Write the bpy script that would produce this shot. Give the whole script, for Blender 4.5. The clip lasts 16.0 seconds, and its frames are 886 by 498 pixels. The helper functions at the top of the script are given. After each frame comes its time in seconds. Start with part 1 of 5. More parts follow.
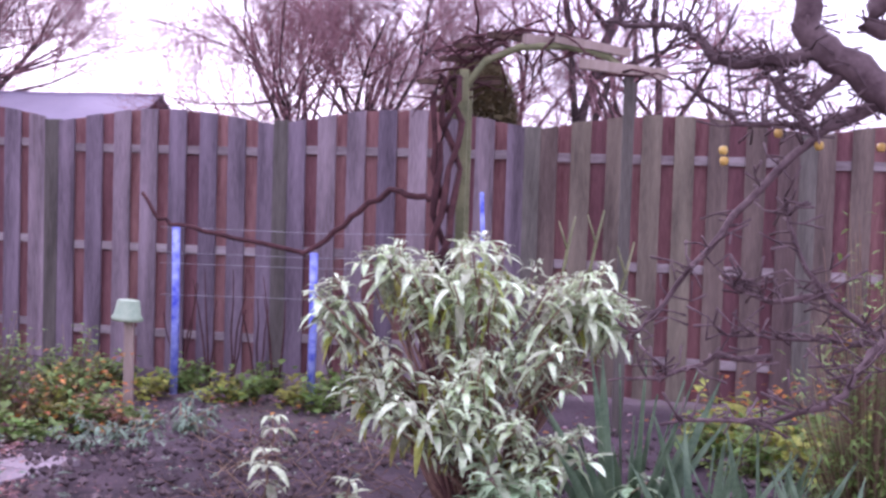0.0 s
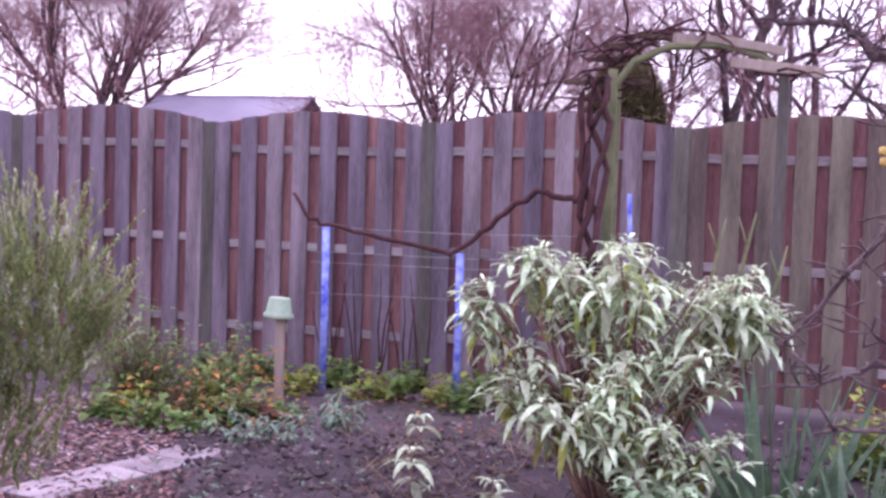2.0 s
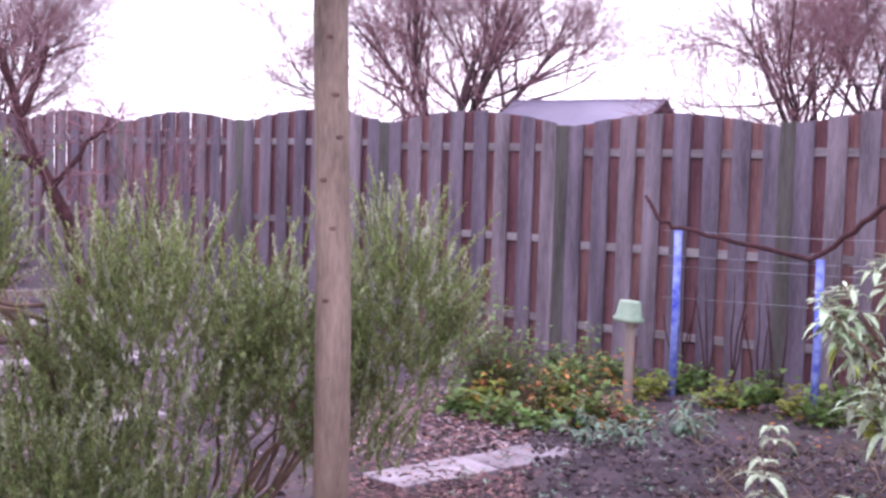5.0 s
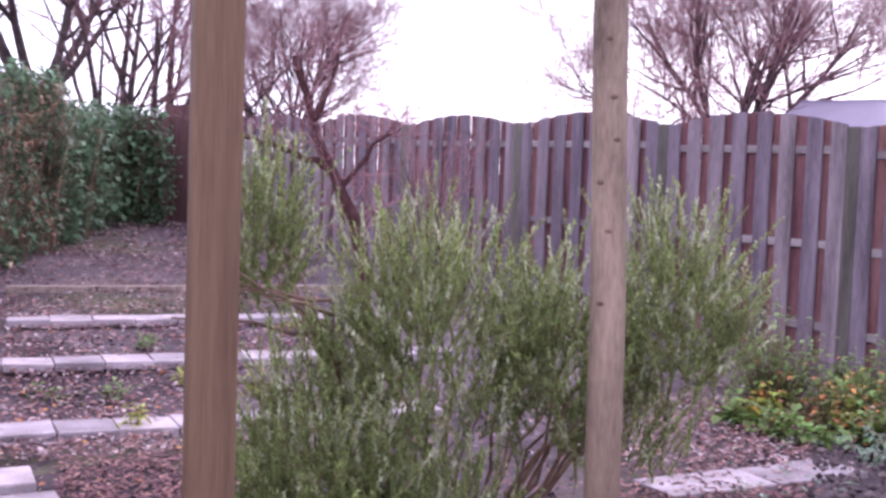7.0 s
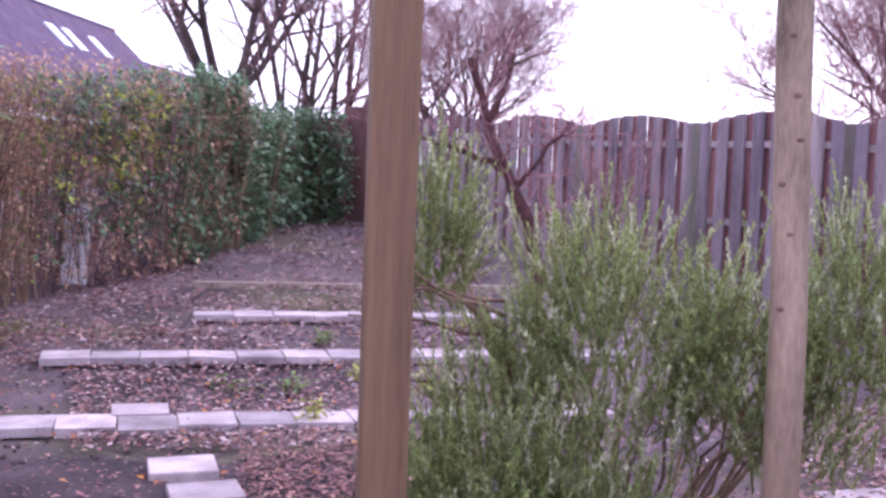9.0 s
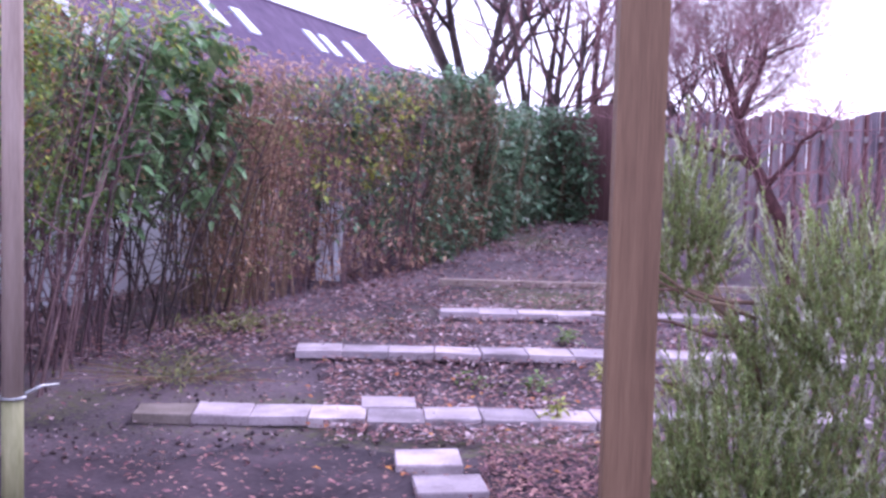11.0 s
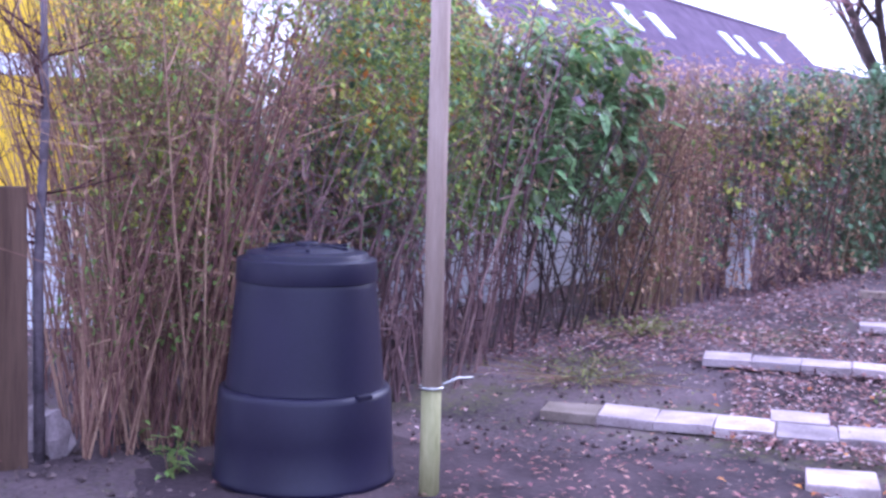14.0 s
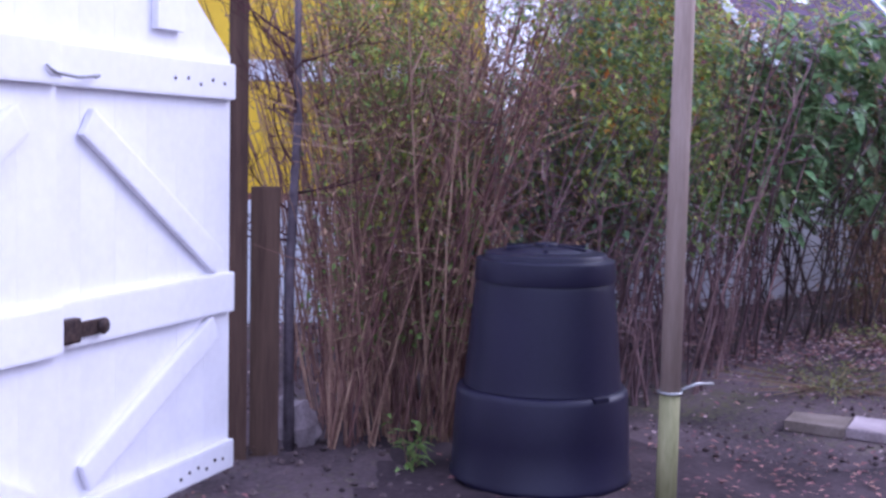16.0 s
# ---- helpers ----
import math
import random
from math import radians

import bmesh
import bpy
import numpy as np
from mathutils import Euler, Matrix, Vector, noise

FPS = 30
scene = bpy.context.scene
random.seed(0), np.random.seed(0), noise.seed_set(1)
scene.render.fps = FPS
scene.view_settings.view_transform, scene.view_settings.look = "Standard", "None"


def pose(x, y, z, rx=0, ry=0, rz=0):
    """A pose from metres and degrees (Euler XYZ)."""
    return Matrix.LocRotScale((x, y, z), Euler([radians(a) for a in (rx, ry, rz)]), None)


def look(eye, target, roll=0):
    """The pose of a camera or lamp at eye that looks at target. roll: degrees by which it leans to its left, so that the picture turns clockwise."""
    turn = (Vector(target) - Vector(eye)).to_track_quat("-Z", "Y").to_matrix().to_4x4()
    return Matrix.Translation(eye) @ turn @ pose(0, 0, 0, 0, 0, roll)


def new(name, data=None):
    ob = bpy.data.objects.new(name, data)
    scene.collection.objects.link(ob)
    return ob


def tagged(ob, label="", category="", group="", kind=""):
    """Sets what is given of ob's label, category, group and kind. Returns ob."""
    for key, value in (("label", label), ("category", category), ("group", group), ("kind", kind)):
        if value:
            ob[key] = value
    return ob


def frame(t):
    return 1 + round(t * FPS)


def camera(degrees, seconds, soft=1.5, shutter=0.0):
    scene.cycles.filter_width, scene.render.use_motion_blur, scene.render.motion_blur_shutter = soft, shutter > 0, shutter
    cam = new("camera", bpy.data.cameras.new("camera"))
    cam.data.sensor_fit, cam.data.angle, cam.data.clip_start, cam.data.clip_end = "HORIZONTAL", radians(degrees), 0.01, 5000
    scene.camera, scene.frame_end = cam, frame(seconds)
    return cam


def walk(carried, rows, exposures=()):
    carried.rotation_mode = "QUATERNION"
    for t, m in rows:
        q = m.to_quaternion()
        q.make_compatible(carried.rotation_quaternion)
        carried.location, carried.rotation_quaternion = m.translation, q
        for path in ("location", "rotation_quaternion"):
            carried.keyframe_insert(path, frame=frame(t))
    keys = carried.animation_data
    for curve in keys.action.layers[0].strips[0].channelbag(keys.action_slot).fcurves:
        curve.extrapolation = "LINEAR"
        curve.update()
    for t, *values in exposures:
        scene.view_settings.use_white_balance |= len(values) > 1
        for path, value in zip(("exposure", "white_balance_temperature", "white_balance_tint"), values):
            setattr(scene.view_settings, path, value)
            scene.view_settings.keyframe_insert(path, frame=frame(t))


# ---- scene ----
cam = camera(41.28, 16.0, soft=2.9)
ROWS = [
    (0.0, 0.0, 0.0, 1.4, 87.07, -1.75, 0.58),
    (0.5, 0.0, 0.0, 1.4, 87.03, -1.85, 2.28),
    (1.0, 0.0, 0.0, 1.4, 87.02, -1.89, 3.91),
    (1.5, 0.0, 0.0, 1.4, 86.96, -1.91, 5.57),
    (2.0, 0.0, 0.0, 1.4, 86.90, -1.91, 7.70),
    (2.5, 0.0, 0.0, 1.4, 86.82, -1.91, 10.36),
    (3.0, 0.0, 0.0, 1.4, 86.76, -1.83, 12.47),
    (3.2, 0.0, 0.0, 1.4, 86.74, -1.82, 13.80),
    (5.3, 0.0, 0.0, 1.4, 86.48, -1.68, 25.19),
    (5.5, 0.0, 0.0, 1.4, 86.46, -1.67, 25.38),
    (5.7, 0.0, 0.0, 1.4, 86.42, -1.75, 26.64),
    (6.0, 0.0, 0.0, 1.4, 86.35, -1.88, 31.17),
    (6.5, 0.0, 0.0, 1.4, 86.29, -1.89, 34.59),
    (7.0, 0.0, 0.0, 1.4, 86.19, -1.99, 38.10),
    (7.5, 0.0, 0.0, 1.4, 86.14, -2.05, 39.97),
    (8.0, 0.0, 0.0, 1.4, 86.09, -2.18, 42.32),
    (8.5, 0.0, 0.0, 1.4, 86.03, -2.22, 44.45),
    (8.7, 0.0, 0.0, 1.4, 85.99, -2.17, 45.37),
    (10.8, 0.0, 0.0, 1.4, 85.54, -1.66, 56.20),
    (11.0, 0.0, 0.0, 1.4, 85.50, -1.61, 58.40),
    (11.5, 0.0, 0.0, 1.4, 85.43, -1.60, 62.84),
    (12.0, 0.0, 0.0, 1.4, 85.32, -1.75, 67.22),
    (12.5, 0.0, 0.0, 1.4, 85.28, -1.67, 70.14),
    (13.0, 0.0, 0.0, 1.4, 85.25, -1.64, 72.67),
    (13.5, 0.0, 0.0, 1.4, 85.21, -1.52, 75.15),
    (14.0, 0.0, 0.0, 1.4, 85.18, -1.47, 78.18),
    (14.5, 0.0, 0.0, 1.4, 85.14, -1.40, 80.48),
    (15.0, 0.0, 0.0, 1.4, 85.05, -1.44, 83.29),
    (15.5, 0.0, 0.0, 1.4, 84.99, -1.38, 86.60),
    (16.0, 0.0, 0.0, 1.4, 84.95, -1.24, 89.78),
]
walk(cam, [(t, pose(x, y, z, rx, ry, rz)) for t, x, y, z, rx, ry, rz in ROWS],
     [(0.0, 1.08, 5620, 45), (3.0, 1.12, 5700, 41), (5.5, 1.17, 5700, 33), (8.5, 1.19, 5620, 34), (11.0, 1.27, 5260, 39), (12.0, 1.3, 5230, 40), (12.5, 1.44, 5200, 40), (13.5, 1.52, 5020, 37), (14.5, 1.62, 4930, 29), (15.5, 1.2, 4970, 29), (16.0, 0.8, 5080, 31)])

# ---- world and light: a bright, thinly overcast winter sky ----
world = bpy.data.worlds.new("world")
world.use_nodes = True
scene.world = world
wn = world.node_tree.nodes
sky = wn.new("ShaderNodeTexSky")
sky.sky_type, sky.sun_disc = "NISHITA", False
sky.sun_elevation, sky.sun_rotation = radians(37), radians(-19)
sky.dust_density, sky.air_density, sky.ozone_density = 4.0, 1.0, 1.0
whiten = wn.new("ShaderNodeMixRGB")
whiten.inputs[0].default_value = 0.72
whiten.inputs[2].default_value = (9.0, 9.0, 9.6, 1)
world.node_tree.links.new(sky.outputs[0], whiten.inputs[1])
world.node_tree.links.new(whiten.outputs[0], wn["Background"].inputs[0])
wn["Background"].inputs[1].default_value = 0.13
sun = new("sun", bpy.data.lights.new("sun", "SUN"))
sun.data.energy, sun.data.angle, sun.data.color = 0.7, radians(35), (1.0, 0.96, 0.92)
sun.matrix_world = look((0, 0, 50), (0.25, -0.72, 49.42))


# ---- materials ----
def material(name, c1, c2, scale=8.0, rough=0.8, bump=0.3, stretch=(1, 1, 1), vary=0.25, fine=60.0, metal=0.0, island=False, spec=0.3, hues=0.05):
    m = bpy.data.materials.new(name)
    m.use_nodes = True
    n, l = m.node_tree.nodes, m.node_tree.links
    bsdf = n["Principled BSDF"]
    tc, mp = n.new("ShaderNodeTexCoord"), n.new("ShaderNodeMapping")
    mp.inputs["Scale"].default_value = stretch
    l.new(tc.outputs["Object"], mp.inputs[0])
    big, small = n.new("ShaderNodeTexNoise"), n.new("ShaderNodeTexNoise")
    big.inputs["Scale"].default_value, big.inputs["Detail"].default_value = scale, 6
    small.inputs["Scale"].default_value, small.inputs["Detail"].default_value = fine, 4
    oi = n.new("ShaderNodeNewGeometry") if island else n.new("ShaderNodeObjectInfo")
    rnd = oi.outputs["Random Per Island"] if island else oi.outputs["Random"]
    shift = n.new("ShaderNodeVectorMath")
    l.new(mp.outputs[0], shift.inputs[0])
    if not island:
        mul = n.new("ShaderNodeMath")
        mul.operation = "MULTIPLY"
        mul.inputs[1].default_value = 37.0
        l.new(rnd, mul.inputs[0])
        l.new(mul.outputs[0], shift.inputs[1])
    l.new(shift.outputs[0], big.inputs["Vector"])
    l.new(shift.outputs[0], small.inputs["Vector"])
    mixn = n.new("ShaderNodeMath")
    mixn.operation = "MULTIPLY_ADD"
    l.new(small.outputs[0], mixn.inputs[0])
    mixn.inputs[1].default_value = 0.5
    l.new(big.outputs[0], mixn.inputs[2])
    ramp = n.new("ShaderNodeMapRange")
    ramp.inputs[1].default_value, ramp.inputs[2].default_value = 0.5, 1.0
    l.new(mixn.outputs[0], ramp.inputs[0])
    col = n.new("ShaderNodeMixRGB")
    col.inputs[1].default_value, col.inputs[2].default_value = (*c1, 1), (*c2, 1)
    l.new(ramp.outputs[0], col.inputs[0])
    hsv = n.new("ShaderNodeHueSaturation")
    val = n.new("ShaderNodeMapRange")
    val.inputs[3].default_value, val.inputs[4].default_value = 1 - vary, 1 + vary
    l.new(rnd, val.inputs[0])
    l.new(val.outputs[0], hsv.inputs["Value"])
    hue = n.new("ShaderNodeMapRange")
    hue.inputs[3].default_value, hue.inputs[4].default_value = 0.5 - hues * vary, 0.5 + hues * vary
    l.new(rnd, hue.inputs[0])
    l.new(hue.outputs[0], hsv.inputs["Hue"])
    l.new(col.outputs[0], hsv.inputs["Color"])
    l.new(hsv.outputs[0], bsdf.inputs["Base Color"])
    bsdf.inputs["Roughness"].default_value, bsdf.inputs["Metallic"].default_value = rough, metal
    bsdf.inputs["Specular IOR Level"].default_value = spec
    if bump:
        b = n.new("ShaderNodeBump")
        b.inputs["Strength"].default_value, b.inputs["Distance"].default_value = bump, 0.01
        l.new(mixn.outputs[0], b.inputs["Height"])
        l.new(b.outputs[0], bsdf.inputs["Normal"])
    return m


def leafy(name, c1, c2, vary=0.4, rough=0.55, glow=0.25):
    """Leaves: colour by leaf, some light passing through."""
    m = material(name, c1, c2, 14.0, rough, 0.0, vary=vary, island=True)
    n, l = m.node_tree.nodes, m.node_tree.links
    bsdf = n["Principled BSDF"]
    tr, mx = n.new("ShaderNodeBsdfTranslucent"), n.new("ShaderNodeMixShader")
    l.new(bsdf.inputs["Base Color"].links[0].from_socket, tr.inputs[0])
    mx.inputs[0].default_value = glow
    l.new(bsdf.outputs[0], mx.inputs[1])
    l.new(tr.outputs[0], mx.inputs[2])
    l.new(mx.outputs[0], n["Material Output"].inputs[0])
    return m


M_SOIL = material("soil", (0.032, 0.022, 0.026), (0.165, 0.117, 0.13), 1.3, 0.95, 1.0, vary=0.0, fine=38)


def add_moss(m, tint):
    """Patches of thin moss, at two scales, over a ground material."""
    n, l = m.node_tree.nodes, m.node_tree.links
    bsdf = n["Principled BSDF"]
    old = bsdf.inputs["Base Color"].links[0].from_socket
    tc = n.new("ShaderNodeTexCoord")
    a, b = n.new("ShaderNodeTexNoise"), n.new("ShaderNodeTexNoise")
    a.inputs["Scale"].default_value, a.inputs["Detail"].default_value = 0.55, 5
    b.inputs["Scale"].default_value, b.inputs["Detail"].default_value = 22, 3
    l.new(tc.outputs["Object"], a.inputs["Vector"])
    l.new(tc.outputs["Object"], b.inputs["Vector"])
    s = n.new("ShaderNodeMath")
    s.operation = "MULTIPLY_ADD"
    s.inputs[1].default_value = 0.45
    l.new(b.outputs[0], s.inputs[0])
    l.new(a.outputs[0], s.inputs[2])
    r = n.new("ShaderNodeMapRange")
    r.inputs[1].default_value, r.inputs[2].default_value, r.inputs[4].default_value = 0.76, 0.92, 0.75
    l.new(s.outputs[0], r.inputs[0])
    mix = n.new("ShaderNodeMixRGB")
    mix.inputs[2].default_value = (*tint, 1)
    l.new(r.outputs[0], mix.inputs[0])
    l.new(old, mix.inputs[1])
    l.new(mix.outputs[0], bsdf.inputs["Base Color"])


add_moss(M_SOIL, (0.095, 0.095, 0.035))
M_BED = material("dark_bed_soil", (0.014, 0.008, 0.011), (0.095, 0.062, 0.072), 4.5, 0.95, 1.0, vary=0.0, fine=46)
M_DARK_SOIL = material("dark_soil", (0.016, 0.010, 0.014), (0.075, 0.05, 0.058), 2.2, 0.95, 1.0, vary=0.0, fine=34)
M_KNOT = material("wood_knot", (0.10, 0.055, 0.04), (0.2, 0.12, 0.09), 20.0, 0.85, 0.3, vary=0.2)
M_RUSSET = material("russet_stems", (0.13, 0.066, 0.052), (0.37, 0.215, 0.165), 6.0, 0.85, 0.0, vary=0.5, island=True)
M_PURPLE = material("purple_brown_stems", (0.09, 0.05, 0.055), (0.27, 0.165, 0.165), 6.0, 0.85, 0.0, vary=0.5, island=True)
M_BIRCH = material("pale_bark", (0.07, 0.055, 0.066), (0.18, 0.145, 0.17), 12.0, 0.8, 0.4, vary=0.0)
M_CLOD = material("soil_clod", (0.05, 0.034, 0.036), (0.16, 0.115, 0.115), 9.0, 0.95, 0.5, vary=0.5, island=True)
M_FENCE = material("weathered_board", (0.095, 0.073, 0.081), (0.32, 0.25, 0.275), 3.0, 0.85, 0.5, (3, 3, 0.3), 0.28, 40, hues=0.2)
M_FENCE_OLD = material("olive_brown_board", (0.08, 0.058, 0.048), (0.22, 0.168, 0.13), 4.0, 0.85, 0.5, (3, 3, 0.35), 0.3, 40, hues=0.12)
# Rear boards: redder wood, with the shade of the gaps mixed into the colour.
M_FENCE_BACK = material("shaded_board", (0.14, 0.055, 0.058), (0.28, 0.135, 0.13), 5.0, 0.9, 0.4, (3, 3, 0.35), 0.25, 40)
M_RAIL = material("fence_rail_wood", (0.18, 0.14, 0.135), (0.38, 0.32, 0.31), 5.0, 0.85, 0.4, (0.4, 3, 3), 0.2, 40)
M_POST = material("fence_post_wood", (0.085, 0.075, 0.06), (0.19, 0.17, 0.14), 5.0, 0.85, 0.5, (3, 3, 0.3), 0.2, 40)
M_SQUARE = material("brown_stained_post", (0.115, 0.065, 0.036), (0.22, 0.133, 0.076), 4.0, 0.7, 0.35, (5, 5, 0.25), 0.1, 30)
M_DARKPOST = material("dark_brown_post", (0.055, 0.031, 0.023), (0.14, 0.086, 0.06), 4.0, 0.8, 0.5, (5, 5, 0.25), 0.1, 30)
M_ROUND = material("peeled_pine_post", (0.10, 0.068, 0.05), (0.40, 0.285, 0.205), 2.2, 0.75, 0.6, (3, 3, 0.7), 0.1, 26)
M_POLE = material("grey_pole_wood", (0.27, 0.20, 0.155), (0.43, 0.34, 0.28), 4.0, 0.75, 0.3, (4, 4, 0.4), 0.1, 30)
M_ALGAE = material("green_algae_wood", (0.20, 0.20, 0.09), (0.36, 0.34, 0.18), 6.0, 0.8, 0.3, (3, 3, 0.6), 0.1, 30)
M_BIN = material("dark_plastic", (0.009, 0.0075, 0.022), (0.015, 0.0125, 0.034), 3.0, 0.42, 0.05, vary=0.05, spec=0.28)
M_SLAB_OLD = material("mossy_brown_slab", (0.10, 0.075, 0.06), (0.24, 0.19, 0.165), 5.0, 0.9, 0.4, vary=0.1, fine=70)
M_SLAB = material("concrete_slab", (0.23, 0.18, 0.185), (0.50, 0.415, 0.43), 5.0, 0.85, 0.4, vary=0.3, fine=70)
M_BARK = material("tree_bark", (0.05, 0.036, 0.034), (0.13, 0.095, 0.085), 6.0, 0.9, 0.6, vary=0.15)
M_TWIG = material("bare_twigs", (0.20, 0.095, 0.10), (0.42, 0.23, 0.24), 5.0, 0.85, 0.0, vary=0.2, island=True)
M_VINE = material("vine_bark", (0.035, 0.014, 0.015), (0.11, 0.045, 0.045), 12.0, 0.9, 0.8, vary=0.1)
M_GATE = material("gate_wood", (0.09, 0.043, 0.04), (0.17, 0.085, 0.078), 6.0, 0.85, 0.4, (3, 3, 0.4), 0.1)
M_APPLEWOOD = material("apple_bark", (0.065, 0.038, 0.04), (0.18, 0.125, 0.12), 14.0, 0.85, 0.5, vary=0.15)
M_REED = material("dry_stems", (0.13, 0.075, 0.05), (0.34, 0.225, 0.15), 6.0, 0.85, 0.0, vary=0.45, island=True)
M_WHITE = material("white_door_paint", (0.76, 0.75, 0.79), (0.86, 0.85, 0.88), 2.0, 0.5, 0.05, vary=0.0, fine=25)
M_ROOF = material("dark_roof_tiles", (0.07, 0.045, 0.08), (0.13, 0.09, 0.14), 1.5, 0.9, 0.2, vary=0.0, fine=20, spec=0.1)
M_SHEDROOF = material("pale_roofing", (0.27, 0.23, 0.29), (0.36, 0.31, 0.38), 2.0, 0.6, 0.1, vary=0.0)
M_BRICK = material("red_brown_wall", (0.14, 0.06, 0.05), (0.26, 0.12, 0.10), 8.0, 0.9, 0.4, vary=0.05)
M_YELLOW = material("yellow_paint", (0.72, 0.46, 0.02), (0.85, 0.58, 0.03), 3.0, 0.5, 0.05, vary=0.0)
M_PALE = material("pale_render", (0.72, 0.75, 0.82), (0.86, 0.88, 0.92), 3.0, 0.8, 0.1, vary=0.0)
M_GLASSY = material("skylight_glass", (0.45, 0.50, 0.56), (0.6, 0.65, 0.7), 1.0, 0.08, 0.0, vary=0.0, spec=0.8)
M_BLUE = material("blue_white_paint", (0.05, 0.07, 0.55), (0.45, 0.52, 0.88), 14.0, 0.5, 0.1, vary=0.05, fine=25)
M_POT = material("pale_green_pot", (0.24, 0.34, 0.22), (0.42, 0.50, 0.34), 8.0, 0.55, 0.1, vary=0.0)
M_IRON = material("rusty_iron", (0.03, 0.022, 0.024), (0.10, 0.065, 0.055), 30.0, 0.6, 0.4, vary=0.0, metal=0.5)
M_WIRE = material("galvanised_wire", (0.3, 0.3, 0.3), (0.5, 0.5, 0.5), 30.0, 0.4, 0.0, vary=0.0, metal=0.7)
M_BOW = material("green_bow_wood", (0.11, 0.12, 0.055), (0.24, 0.24, 0.12), 8.0, 0.8, 0.3, vary=0.0)
M_APPLE = material("yellow_apple", (0.40, 0.23, 0.05), (0.62, 0.42, 0.12), 10.0, 0.4, 0.0, vary=0.2)
L_SAGE = leafy("felted_leaf", (0.24, 0.31, 0.13), (0.86, 0.93, 0.66), 0.6, glow=0.25)
# Low shrub: greener leaves, with their weak lighting darkened into the colour.
L_SAGE_LOW = leafy("underlit_green_felted_leaf", (0.14, 0.21, 0.085), (0.50, 0.62, 0.38), 0.55, glow=0.2)
L_ROSE = leafy("needle_leaf", (0.15, 0.20, 0.06), (0.43, 0.48, 0.18), 0.5, glow=0.45)
L_LAUREL = leafy("glossy_laurel_leaf", (0.07, 0.13, 0.05), (0.29, 0.41, 0.19), 0.6, 0.3, 0.35)
L_MOSS = leafy("moss_blade", (0.11, 0.115, 0.03), (0.26, 0.26, 0.085), 0.4)
L_TIP = leafy("pale_needle_tip", (0.36, 0.38, 0.22), (0.66, 0.68, 0.46), 0.3, glow=0.4)
L_IVY = leafy("ivy_leaf", (0.06, 0.11, 0.056), (0.22, 0.32, 0.18), 0.5, 0.4, 0.35)
L_YELLOW = leafy("yellow_green_leaf", (0.21, 0.25, 0.04), (0.60, 0.60, 0.14), 0.45, glow=0.45)
L_GREEN = leafy("fresh_green_leaf", (0.09, 0.15, 0.03), (0.30, 0.42, 0.12), 0.4, glow=0.35)
L_BROWN = leafy("withered_leaf", (0.28, 0.145, 0.09), (0.68, 0.43, 0.31), 0.5, glow=0.4)
L_IRIS = leafy("sword_leaf", (0.09, 0.15, 0.085), (0.22, 0.31, 0.18), 0.3)
L_OLIVE = leafy("olive_brown_leaf", (0.12, 0.10, 0.05), (0.26, 0.21, 0.11), 0.3)
L_GREY = leafy("grey_green_leaf", (0.09, 0.145, 0.08), (0.30, 0.40, 0.27), 0.5)
L_LITTER = leafy("fallen_leaf", (0.075, 0.022, 0.026), (0.34, 0.15, 0.15), 0.8, 0.7, 0.05)
L_LITTER_PALE = leafy("dry_fallen_leaf", (0.22, 0.135, 0.14), (0.56, 0.42, 0.43), 0.5, 0.7, 0.05)
L_ORANGE = leafy("orange_leaf", (0.40, 0.10, 0.02), (0.62, 0.28, 0.06), 0.3)


# ---- building tools ----
def at(bearing, distance, z=0.0):
    """A place by its bearing (degrees to the left of +y) and its distance from the middle of the garden."""
    a = radians(bearing)
    return Vector((-math.sin(a) * distance, math.cos(a) * distance, z))


RISE = Vector((-0.848, 0.53, 0))


def ground_z(x, y):
    """The garden is level near the middle and climbs gently towards the end of its path."""
    u = RISE.x * x + RISE.y * y - 6.0
    u = max(0.0, min(u, 11.0))
    side = max(0.0, min(1.0, (16.0 - abs(0.53 * x + 0.848 * y)) / 6.0))
    return 0.057 * u * min(1.0, u / 1.5) * side


def grounded(bearing, distance):
    p = at(bearing, distance)
    p.z = ground_z(p.x, p.y)
    return p


def mesh_of(name, verts, faces, smooth=False):
    me = bpy.data.meshes.new(name)
    me.from_pydata([tuple(v) for v in verts], [], faces)
    if smooth:
        me.polygons.foreach_set("use_smooth", [True] * len(me.polygons))
    me.update()
    return me


def thing(name, place, label, category, group="", kind="", turn=0.0):
    ob = new(name)
    ob.empty_display_size = 0.1
    ob.matrix_world = pose(*place, 0, 0, turn)
    return tagged(ob, label, category, group, kind)


def part(name, me, mat, parent, label="", place=None, kind=""):
    """Links one mesh under a thing or a part."""
    if isinstance(me, bmesh.types.BMesh):
        bm, me = me, bpy.data.meshes.new(name)
        bm.to_mesh(me)
        bm.free()
    if not me.materials:
        me.materials.append(mat)
    ob = new(name, me)
    ob.parent = parent
    if place is not None:
        ob.matrix_basis = place
    return tagged(ob, label, kind=kind)


def solid(name, me, mat, place, label, category, group="", kind=""):
    """A thing made of one mesh."""
    if isinstance(me, bmesh.types.BMesh):
        bm, me = me, bpy.data.meshes.new(name)
        bm.to_mesh(me)
        bm.free()
    if not me.materials:
        me.materials.append(mat)
    ob = new(name, me)
    ob.matrix_world = place
    return tagged(ob, label, category, group, kind)


